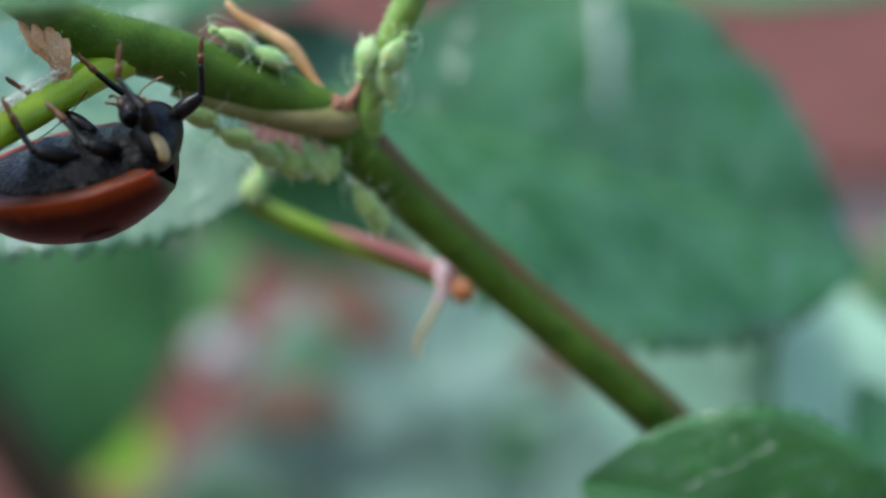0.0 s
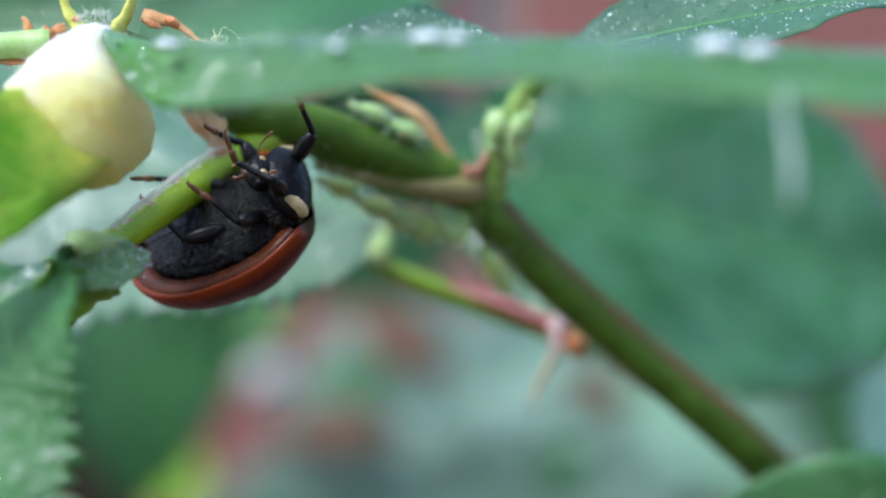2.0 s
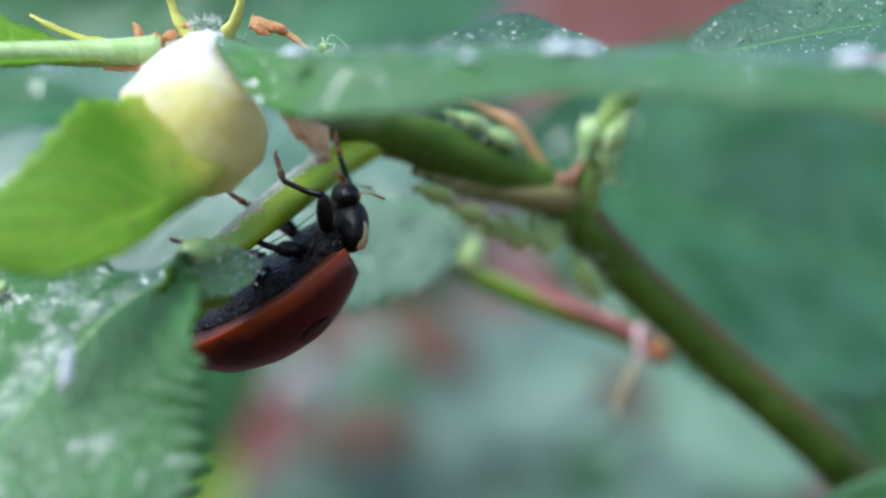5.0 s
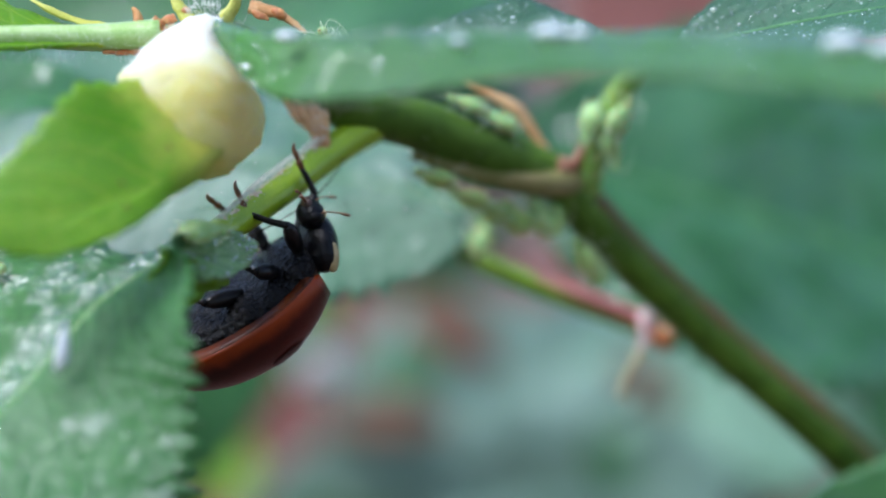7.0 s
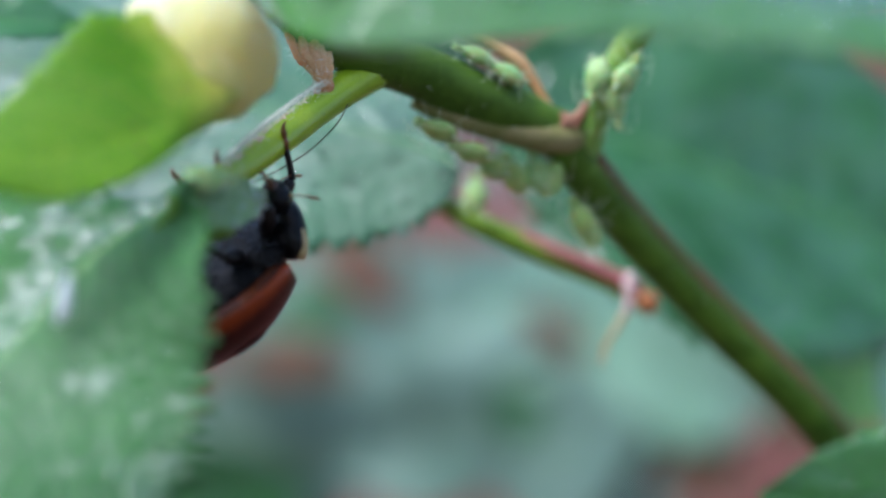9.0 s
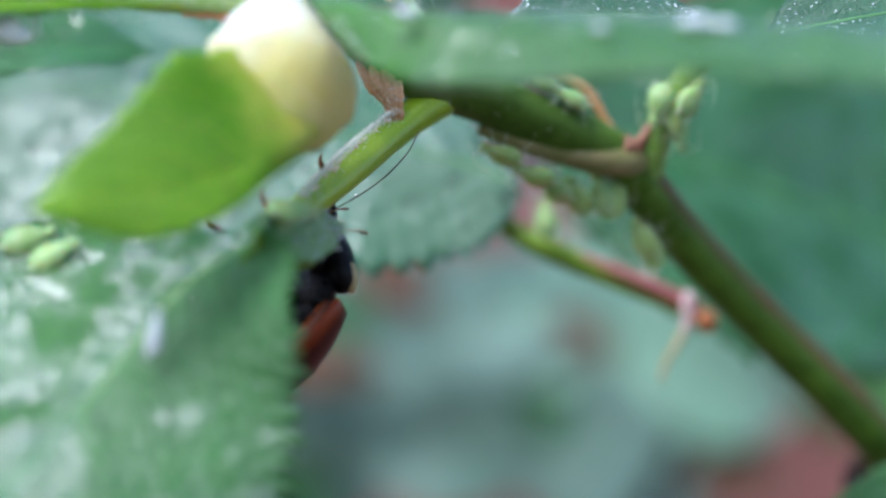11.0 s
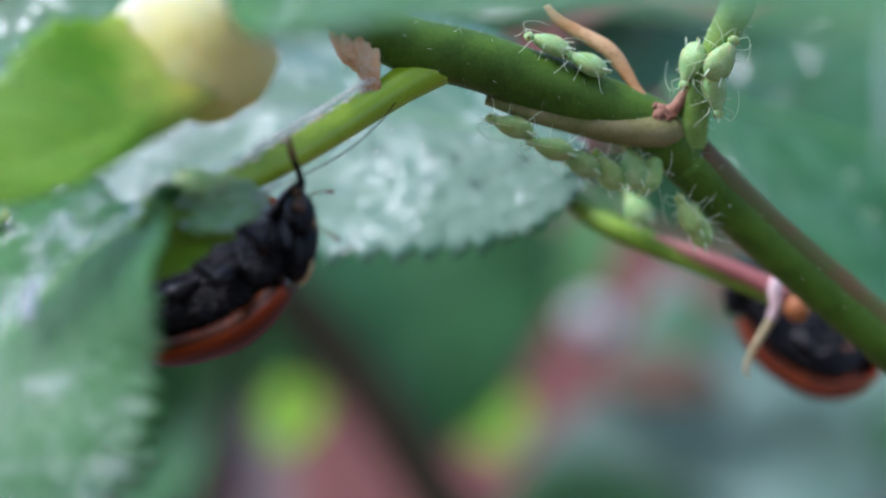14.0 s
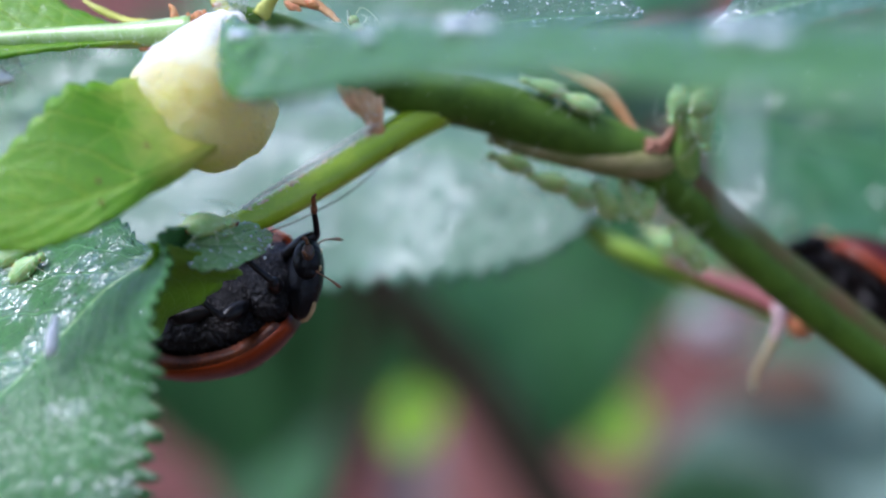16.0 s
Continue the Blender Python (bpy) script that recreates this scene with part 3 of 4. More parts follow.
    for line, m in zip(tip, mats):
        n = len(line)
        rows = [(*p, 0.26 * (1 - 0.75 * i / (n - 1))) for i, p in enumerate(line)]
        part("tip_stipule", lumpy(tube(bmesh.new(), rows, 30, 10, 0.06, 11, 0.55), 0.05, 3.0), m, shoot, "narrow stipule at the shoot's tip")
    rng = random.Random(61)
    for k in range(16):
        c = (-5.1 + rng.gauss(0, 0.55), -3.95 + rng.uniform(-0.25, 0.25), 8.12 + rng.gauss(0, 0.28))
        r = rng.uniform(0.09, 0.24)
        turn = Matrix.Rotation(rng.uniform(0, 6.28), 3, "Y") @ Matrix.Rotation(rng.uniform(-0.6, 0.6), 3, "X")
        part("tip_scale", lumpy(blob(bmesh.new(), c, (r * 1.5, r * 0.45, r * 0.8), turn, 8, 10), r * 0.5, 4.0), SCALE if k % 4 else STRAW, shoot, "rusty scale at the shoot's tip")
    for c, r in (((-3.1, -3.2, 8.5), 0.26), ((-2.6, -3.1, 8.55), 0.2)):
        part("tip_scale", lumpy(blob(bmesh.new(), c, (r, r * 0.4, r * 0.5), Matrix.Rotation(0.5, 3, "Y"), 12, 14), r * 0.35, 2.5), SCALE, shoot, "rusty scale at the shoot's tip")
    part("tip_wool", hairs(bmesh.new(), [(-4.9, -4.0, 8.35, 0.12), (-4.5, -4.0, 8.5, 0.15), (-4.1, -3.9, 8.45, 0.1)], 260, 0.26, 32, 0.010), HAIR, shoot, "white wool at the shoot's tip", kind="stuff")
    return shoot


FLAP = [
    ((-5.15, -7.00, 2.35), (0.00, -0.30, -0.06), (0.07, 0.30, -0.10)),
    ((-5.20, -6.80, 2.10), (-0.05, -0.40, -0.07), (0.95, 1.30, -0.10)),
    ((-5.42, -6.50, 1.70), (-0.05, -0.50, -0.07), (1.35, 1.50, -0.20)),
    ((-5.84, -6.10, 1.19), (-0.09, -0.60, -0.05), (1.20, 1.40, 0.00)),
    ((-5.90, -5.90, 0.62), (-0.04, -0.70, -0.04), (0.45, 1.10, 0.03)),
    ((-5.91, -5.80, 0.12), (0.01, -0.70, -0.03), (0.05, 0.70, 0.11)),
    ((-5.96, -5.70, -0.15), (-0.01, -0.10, -0.01), (0.02, 0.10, -0.01)),
]
LOBE = [
    ((-5.10, -5.75, 2.30), (0.00, 0.20, 0.20), (0.00, -0.10, -0.25)),
    ((-4.70, -5.65, 2.25), (0.10, 0.50, 0.45), (0.00, -0.45, -0.52)),
    ((-4.20, -5.40, 2.25), (0.10, 0.50, 0.58), (0.10, -0.55, -0.64)),
    ((-3.70, -5.05, 2.30), (0.05, 0.40, 0.42), (0.05, -0.40, -0.50)),
    ((-3.33, -4.75, 2.38), (0.02, 0.20, 0.20), (0.00, 0.00, -0.28)),
    ((-3.15, -4.60, 2.42), (0.00, 0.02, 0.02), (0.00, 0.00, -0.02)),
]


def build_leaves():
    # the leaf that hangs towards the viewer, wet above, on a long stalk
    ob, a = leaf_thing("broad serrated plum leaf, wet above, on a green stalk",
        [((-4.75, -5.30, 2.55), (-0.30, 0.30, 0.10), (0.05, -0.60, 0.10)),
         ((-5.20, -5.75, 2.15), (-0.60, 0.50, 0.15), (0.25, -1.55, 0.30)),
         ((-5.92, -6.30, 1.68), (-0.70, 1.30, 0.57), (1.28, -1.50, 0.13)),
         ((-6.69, -6.70, 1.10), (-0.90, 2.40, 1.60), (2.02, -1.60, -0.10)),
         ((-7.60, -7.10, 0.05), (-1.90, 3.00, 2.40), (2.98, -1.60, -0.15)),
         ((-8.50, -7.80, -1.10), (-2.90, 3.40, 2.60), (3.83, -1.00, -0.20)),
         ((-9.50, -8.80, -2.30), (-3.40, 3.40, 2.60), (4.62, -0.15, -0.40)),
         ((-10.6, -10.0, -3.60), (-3.60, 3.00, 2.40), (5.10, 0.90, -0.40)),
         ((-12.0, -11.5, -5.40), (-3.20, 2.40, 1.80), (4.70, 1.40, -1.00)),
         ((-13.6, -13.0, -7.40), (-1.80, 0.60, 0.30), (2.20, 0.80, -0.80)),
         ((-14.8, -14.0, -9.00), (-0.05, 0, 0), (0.05, 0, 0))],
        LEAF_WET, stalk=[(0.3, 0.75, 6.2, 0.45), (-0.4, 0.3, 5.85, 0.5), (-1.1, -0.25, 5.35, 0.47), (-1.8, -0.95, 4.75, 0.44), (-2.6, -1.9, 4.05, 0.43), (-3.5, -3.05, 3.3, 0.40), (-4.2, -4.1, 2.8, 0.35), (-4.7, -5.0, 2.6, 0.26)],
        n_v=210, n_u=16, teeth=28, depth=0.14, quilt=0.06, wave=0.09, seed=1, rib=0.055, rib_side=1, rib_material=PALE_RIB)
    bm = bmesh.new()
    blade(bm, FLAP, 60, 8, 9, 0.16, 0.05, 5.0, 2.0, 0.1, 0.08, 6)
    part("curled_lobe", bm, LEAF_FLAP, ob, "yellow-green underside of the curled base")
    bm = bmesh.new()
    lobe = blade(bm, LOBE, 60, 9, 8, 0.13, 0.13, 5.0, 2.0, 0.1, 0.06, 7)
    part("base_lobe", bm, LEAF_LOBE_LIT, ob, "small dewy lobe painted bright of the blade beside the stalk")
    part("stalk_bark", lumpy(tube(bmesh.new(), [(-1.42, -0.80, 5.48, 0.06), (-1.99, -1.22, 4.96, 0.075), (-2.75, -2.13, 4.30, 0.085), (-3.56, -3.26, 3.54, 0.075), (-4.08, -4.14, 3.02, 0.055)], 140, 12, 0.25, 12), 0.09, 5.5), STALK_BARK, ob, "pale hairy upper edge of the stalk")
    part("stalk_hairs", hairs(bmesh.new(), [(-1.42, -0.80, 5.5, 0.14), (-2.75, -2.15, 4.33, 0.19), (-4.10, -4.16, 3.05, 0.12)], 1900, 0.13, 13, 0.009, bias=(-1, -1, 1.5)), HAIR, ob, "fine white hairs on the stalk", kind="stuff")
    dew("dew_drops", a, 900, 21, "small dew drops lying on the wet leaf", (0.015, 0.06))
    dew("dew_drops", lobe, 110, 24, "bright dew drops on the curled leaf base", (0.015, 0.07))
    dew("dew_drops", lobe, 90, 26, "dew drops painted white as glints on the curled leaf base", (0.012, 0.05), 0, WHITE_GLINT)
    # the broad leaf behind, on a reddish stalk
    ob, b = leaf_thing("large blue-green plum leaf with round teeth, wet above",
        [((3.45, 7.30, 3.90), (0.0, -0.1, -0.2), (0.0, 0.1, 0.2)),
         ((2.90, 7.70, 4.20), (0.1, -0.7, -1.35), (0.0, 1.0, 0.9)),
         ((1.60, 8.40, 4.70), (0.0, -1.6, -2.75), (0.3, 2.2, 2.0)),
         ((-0.60, 9.30, 5.20), (-0.1, -2.6, -3.65), (0.4, 3.4, 3.1)),
         ((-3.40, 10.2, 5.80), (-0.3, -3.3, -4.45), (0.6, 4.2, 3.8)),
         ((-7.00, 11.2, 6.40), (-0.4, -3.6, -5.50), (0.4, 4.8, 4.4)),
         ((-11.5, 12.4, 6.9), (-0.2, -3.2, -5.2), (0.2, 4.2, 3.8)),
         ((-16.0, 13.1, 7.0), (0.3, -2.2, -3.6), (-0.2, 2.6, 2.0)),
         ((-20.5, 13.6, 7.0), (0, -0.02, -0.05), (0, 0.02, 0.05))],
        LEAF_DULL, stalk=[(9.5, 7.4, 0.0, 0.36), (8.2, 7.5, 0.55, 0.33), (6.8, 7.5, 1.05, 0.33), (4.9, 7.4, 1.8, 0.36), (3.8, 7.6, 2.3, 0.36), (3.0, 8.1, 2.85, 0.30), (2.65, 8.5, 3.6, 0.24), (2.6, 8.4, 4.3, 0.16)],
        n_v=160, n_u=12, teeth=26, depth=0.12, quilt=0.16, wave=0.10, seed=2, rib=0.09, rib_side=1, rib_material=DARK_RIB, stalk_material=PETIOLE_DULL)
    part("stalk_blush", tube(bmesh.new(), [(9.35, 7.25, 0.2, 0.3), (8.2, 7.3, 0.72, 0.28), (7.0, 7.3, 1.2, 0.26), (6.0, 7.3, 1.6, 0.2), (5.0, 7.25, 1.95, 0.06)], 20, 10, 0.04, 14), PETIOLE_RED, ob, "red-flushed upper side of the stalk")
    dew("dew_drops", b, 260, 22, "dew drops on the blue-green leaf", (0.03, 0.2))
    st = thing("curled_stipule", (9.0, 7.4, 0.4), "curled straw-coloured stipule at the foot of a red stalk", "stipule")
    part("stipule_foot", tube(bmesh.new(), [(9.0, 7.2, 0.75, 0.2), (8.92, 7.05, 0.35, 0.24), (8.95, 6.95, -0.1, 0.2), (8.8, 6.9, -0.5, 0.16)], 14, 10, 0.06, 15, 0.8), PINK, st, "pale pink foot")
    part("stipule_tip", tube(bmesh.new(), [(8.85, 6.9, -0.4, 0.16), (8.6, 6.9, -0.85, 0.14), (8.3, 6.95, -1.4, 0.12), (8.15, 7.0, -1.85, 0.11), (8.2, 7.05, -2.15, 0.06)], 16, 8, 0.06, 16, 0.7), STRAW, st, "straw-coloured tip")
    part("scar", blob(bmesh.new(), (9.55, 7.0, -0.15), (0.38, 0.3, 0.4), None, 7, 9), SCALE, st, "orange-brown scar")
    # the leaf above, its near half drooping towards the viewer, its far half raised
    ob, d = leaf_thing("plum leaf folded over its midrib, wet and dewy",
        [((-4.2, -4.8, 8.0), (0.1, 0.2, 0.05), (0.0, -0.3, -0.2)),
         ((-3.5, -6.8, 7.45), (0.2, 0.9, 0.1), (0.2, -0.9, -1.15)),
         ((-2.4, -8.2, 7.1), (0.2, 1.6, 0.1), (0.3, -1.2, -1.60)),
         ((-0.6, -9.3, 6.95), (0.2, 1.6, 0.15), (0.5, -2.0, -1.55)),
         ((1.6, -10.2, 6.9), (0.3, 1.6, 0.12), (0.6, -2.9, -1.3)),
         ((4.2, -11.2, 6.75), (0.3, 1.6, 0.12), (0.4, -2.8, -1.35)),
         ((6.4, -12.0, 6.6), (0.3, 1.6, 0.12), (0.4, -2.9, -1.4)),
         ((9.3, -13.0, 6.3), (0.3, 1.6, 0.15), (0.4, -3.0, -1.5)),
         ((13.0, -14.2, 5.9), (0.3, 1.4, 0.15), (0.4, -2.4, -1.4)),
         ((18.0, -15.6, 5.4), (0.05, 0.1, 0.05), (0.05, -0.1, -0.05))],
        LEAF_FOLD, n_v=170, n_u=11, teeth=24, depth=0.05, quilt=0.10, wave=0.08, seed=3, rib=0)
    part("edge_hairs", hairs(bmesh.new(), [(-2.1, -9.4, 5.52, 0.05), (-1.1, -10.4, 5.45, 0.05), (0.4, -11.6, 5.42, 0.05)], 140, 0.3, 17, 0.007, bias=(0, 0, -1.5)), HAIR, ob, "fine hairs on the leaf's edge", kind="stuff")
    part("fold_hairs", hairs(bmesh.new(), [(-2.4, -8.1, 7.12, 0.06), (-0.6, -9.2, 6.98, 0.06), (1.6, -10.1, 6.93, 0.06), (4.2, -11.1, 6.78, 0.06)], 170, 0.3, 18, 0.007, bias=(0, 0.3, 1.5)), HAIR, ob, "fine hairs along the fold", kind="stuff")
    dew("dew_drops", d, 900, 23, "dew drops beading the folded leaf", (0.02, 0.09))
    # white blobs stand in for the wet film's bright reflections along the fold
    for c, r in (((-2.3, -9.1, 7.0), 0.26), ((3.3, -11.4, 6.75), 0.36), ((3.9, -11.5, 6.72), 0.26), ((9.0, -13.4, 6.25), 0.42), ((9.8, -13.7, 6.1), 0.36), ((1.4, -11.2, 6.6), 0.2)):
        solid("water_drop", blob(bmesh.new(), c, (r * 1.05, r * 0.8, r * 0.5), None, 8, 12), WHITE_GLINT, "water drop painted white as a glint on the folded leaf", "water drop", "large drops")
    solid("hanging_wisp", tube(bmesh.new(), [(9.5, -16.2, 5.0, 0.08), (9.45, -16.4, 4.4, 0.12), (9.5, -16.6, 3.7, 0.2), (9.45, -16.7, 3.0, 0.16), (9.5, -16.7, 2.75, 0.05)], 16, 10, 0.1, 8, 0.3), WISP, "pale translucent wisp hanging from the leaf's edge", "plant wisp")
    for label, c, al, ac, n, seed in (("dark green rounded leaf tip thickly beaded with dew", (3.5, -3.0, 8.0), (2.5, 0.1, 0.15), (0.1, 1.5, 0.85), 900, 41), ("dark green leaf thickly beaded with dew, behind the folded leaf", (12.0, -4.0, 8.5), (4.4, -0.8, 0.7), (0.0, 2.0, 1.3), 1500, 42)):
        ob, e = far_leaf(label, c, al, ac, DEW_LEAF, seed, 0.05, 16, "dewy leaves")
        dew("dew_drops", e, n, seed, "fine dew on the dark leaf", (0.015, 0.05))
        dew("dew_drops", e, n // 3, seed + 5, "fine dew painted white as glints on the dark leaf", (0.012, 0.04), 0, WHITE_GLINT)
    # the young leaf with its swollen, pale base
    yl = thing("young_leaf", (-4.4, -4.2, 8.2), "young lime-green leaf with swollen cream base, deformed by aphids", "leaf")
    rows = [(-4.22, -4.30, 8.12, 0.22), (-4.45, -4.65, 7.55, 0.80), (-4.66, -4.95, 6.90, 1.42), (-4.72, -5.25, 6.25, 1.82), (-4.68, -5.60, 5.65, 1.90), (-4.66, -6.00, 5.12, 1.52), (-4.70, -6.40, 4.65, 0.98), (-4.75, -6.70, 4.25, 0.30)]
    part("swollen_base", lumpy(tube(bmesh.new(), rows, 48, 34, 0.0, 18, 0.8), 0.15, 1.1), SWELLING, yl, "cream-white and yellow swollen leaf base")
    bm = bmesh.new()
    blade(bm, [((-3.85, -6.40, 4.81), (-0.75, 0.60, 1.27), (0.05, 0.20, -0.10)),
               ((-4.31, -7.10, 4.39), (-1.08, 0.60, 2.01), (0.09, 0.20, -0.15)),
               ((-4.90, -7.70, 3.94), (-1.33, 0.60, 2.20), (0.08, 0.20, -0.27)),
               ((-5.73, -8.20, 3.56), (-1.32, 0.30, 2.35), (0.25, -0.20, -0.53)),
               ((-6.63, -8.60, 3.24), (-1.03, 0.30, 1.94), (0.19, -0.20, -0.79)),
               ((-7.67, -8.90, 3.01), (-0.66, 0.30, 1.40), (0.06, -0.20, -0.90)),
               ((-8.70, -9.15, 2.89), (-0.47, 0.30, 0.64), (-0.01, -0.20, -0.63)),
               ((-9.33, -9.35, 2.72), (-0.29, 0.30, 0.24), (0.06, -0.20, -0.31)),
               ((-9.79, -9.50, 2.58), (-0.10, 0.30, 0.03), (0.07, -0.20, -0.02))], 120, 11, 14, 0.07, 0.05, 7.0, 2.4, 0.12, 0.05, 4)
    part("blade", bm, LEAF_YOUNG, yl, "lime-green pointed blade with pale veins")
    part("wool", hairs(bmesh.new(), [(x, y, z, r * 0.98) for x, y, z, r in rows[:6]], 1500, 0.16, 20, 0.007), HAIR, yl, "short white wool on the swelling", kind="stuff")
    for c in ((-5.0, -8.05, 4.62), (-6.0, -8.55, 3.75), (-5.9, -8.6, 3.25)):
        part("speck", blob(bmesh.new(), c, (0.10, 0.04, 0.04), Matrix.Rotation(c[0] * 3, 3, "Y"), 5, 6), GRIT, yl, "brown speck")
    # another young leaf, seen along its pale midrib
    ob, e = leaf_thing("narrow young leaf with thick hairy midrib at the shoot's tip",
        [((-5.6, -3.8, 7.75), (0, 0.1, 0.1), (0, -0.1, -0.1)), ((-7.2, -4.0, 7.62), (-0.1, 0.4, 0.25), (0.1, -0.3, -0.12)), ((-9.0, -4.3, 7.6), (-0.2, 0.8, 0.9), (0.2, -0.4, -0.25)),
         ((-11.5, -4.8, 7.5), (-0.2, 1.4, 2.0), (0.1, -0.6, -0.5)), ((-14.5, -5.6, 7.4), (-0.1, 1.2, 1.8), (0.1, -0.5, -0.6)), ((-18.0, -6.4, 7.2), (0, 0.05, 0.05), (0, -0.05, -0.05))],
        LEAF_YOUNG, n_v=80, n_u=8, teeth=14, seed=5, rib=0.42, rib_side=1, rib_material=PALE_RIB)
    part("midrib_hairs", hairs(bmesh.new(), [(-5.8, -4.0, 7.55, 0.28), (-9.0, -4.5, 7.45, 0.3), (-11.5, -5.0, 7.35, 0.3)], 420, 0.22, 25, 0.007), HAIR, ob, "white hairs on the midrib", kind="stuff")


def far_leaf(label, centre, along, across, material, seed, droop=0.12, teeth=14, group="leaves of the shrub", notch=0.06):
    """A leaf farther back: its middle, its half-length and half-width as vectors."""
    c, a, w = Vector(centre), Vector(along), Vector(across)
    n = a.cross(w).normalized()
    if n.y > 0:
        n = -n
    rng = random.Random(seed)
    rows = []
    for k, f in ((-1, 0.04), (-0.78, 0.5), (-0.4, 0.92), (0.0, 1.0), (0.4, 0.84), (0.75, 0.45), (1, 0.03)):
        m = c + a * k - n * droop * a.length * k * k
        up = n * (0.15 + 0.1 * rng.random()) * w.length * f
        rows.append((tuple(m), tuple(-w * f + up), tuple(w * f + up)))
    return leaf_thing(label, rows, material, n_v=70, n_u=6, teeth=teeth, depth=notch, quilt=0.02 * a.length, wave=0.02 * a.length, seed=seed, rib=0.025 * w.length, rib_side=1, rib_material=DARK_RIB, group=group, thick=0.015 * w.length)


def build_far_leaves():
    g = "leaves of the shrub"
    far_leaf("large dark green plum leaf behind the shoot", (16.3, 18.0, 4.2), (10.6, 1.0, -3.2), (2.2, 4.4, 6.6), LEAF_BROAD, 31, 0.05, 26, "leaves of the shrub", 0.13)
    far_leaf("dark green leaf close behind the node", (4.3, 32, 10.1), (4.8, 0.8, 0.8), (0.0, 1.5, 2.4), LEAF_BROAD, 30)
    far_leaf("dark green serrated plum leaf under the shoot", (18.6, 5.6, -7.2), (5.6, 0.6, -1.3), (1.0, 0.4, 3.1), LEAF_MID, 32, 0.1, 22)
    far_leaf("wet leaf edge-on among the shrub, coloured pale for glare", (27.5, 24, -4.2), (1.6, 4.2, 4.6), (3.8, 1.4, -0.9), LEAF_PALE_GLARE, 33)
    far_leaf("dark green leaf low in the shrub", (27.5, 18, -7.0), (-1.0, 1, 3.4), (2.0, 0.8, 0.5), LEAF_DARK, 34)
    far_leaf("green leaf among the shrub", (0.5, 30, 15.5), (8, 3, 2), (-1.5, 3, 4.5), LEAF_BROAD, 35)
    far_leaf("green leaf among the shrub", (-5.0, 40, 17.5), (9, 2, 1), (-1, 1.5, 6.5), LEAF_DARK, 36)
    # added leaf, stands in for the dark gap behind the young leaf
    far_leaf("dark leaf added for the shaded gap behind the young leaf", (-12.5, 6, 7.6), (4.6, 0.6, 0.3), (-0.2, 0.9, 1.2), LEAF_DARK, 37)
    far_leaf("dark green leaf among the shrub", (-15.5, 44, 18.0), (10, 2, 1.5), (-1.5, 1.5, 6.5), LEAF_DARK, 38)
    dark = "dark leaf deep in the shrub"
    for k, (c, a, w) in enumerate((((-16, 88, 1.5), (-4, 1, 16), (11, 2, 2)), ((-31, 94, -1), (5, -1, 12), (10, 2, -3)), ((-47, 96, 2), (-3, -2, 22), (12, 2, 1)), ((-40, 100, -16), (9, -2, 5), (-3, 1, 7)), ((-2, 110, -24), (9, 1, 2), (-2, 1, 6)),
                                   ((23.3, 94, -11.3), (0.6, 1.5, 4.0), (2.2, 0.5, -0.4)), ((45, 88, -4), (1, 5, 9), (5, 2, -2)), ((-66, 95, 13), (12, 3, 4), (-3, 5, 9)),
                                   ((8, 118, 8.5), (12, 3, 1), (-2, -2, 6.0)), ((-22, 112, 14), (14, 3, 1), (-2, -3, 9.0)), ((6.5, 100, -4.8), (4.2, 1, 0.4), (-0.4, 1, 1.8)))):
        far_leaf(dark, c, a, w, LEAF_DARK, 60 + k)
    far_leaf("young lime leaf deep in the shrub", (-9.9, 103, -13.7), (2.6, 1, 2.2), (-2, 1.6, 2.2), LEAF_LIME, 40)
    far_leaf("young lime leaf deep in the shrub", (-25.5, 92, -12.8), (2.4, 1, 1.8), (-1.6, 1.6, 2.2), LEAF_LIME, 41)
    # plain white blob in place of a drop's bright glint
    solid("water_drop", blob(bmesh.new(), (-1.7, 103, -4.7), (2.1, 1.6, 2.0), None, 8, 12), WHITE, "white blob deep in the shrub painted as a drop's glint", "water drop", "large drops")
    far_leaf("bright leaf deep in the shrub", (-3.2, 100, 1.0), (2.2, 2, 5.5), (3.2, 1, -0.6), LEAF_UNDER, 43)
    far_leaf("leaf deep in the shrub, coloured grey-green for glare", (21.5, 98, -4.2), (7.0, 2, 2.0), (-1.6, 3, 5.0), LEAF_GREY_GLARE, 76)
    far_leaf("wet leaf deep in the shrub, coloured pale for glare", (24.5, 97, -6.8), (5.5, 2, 1.5), (-1.2, 2.5, 3.8), LEAF_MINT_GLARE, 77)
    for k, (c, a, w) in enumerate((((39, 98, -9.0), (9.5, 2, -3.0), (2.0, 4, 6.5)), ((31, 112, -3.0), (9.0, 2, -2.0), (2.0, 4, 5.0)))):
        far_leaf("wet leaf deep in the shrub, coloured pale for glare", c, a, w, LEAF_MINT_GLARE, 70 + k)
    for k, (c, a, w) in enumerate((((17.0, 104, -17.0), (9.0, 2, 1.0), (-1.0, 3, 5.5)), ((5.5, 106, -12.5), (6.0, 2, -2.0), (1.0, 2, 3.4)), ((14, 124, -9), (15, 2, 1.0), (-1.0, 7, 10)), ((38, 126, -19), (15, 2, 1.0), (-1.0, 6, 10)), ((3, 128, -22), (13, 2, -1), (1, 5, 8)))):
        far_leaf("wet leaf deep in the shrub, coloured grey for glare", c, a, w, LEAF_GREY_GLARE, 80 + k)
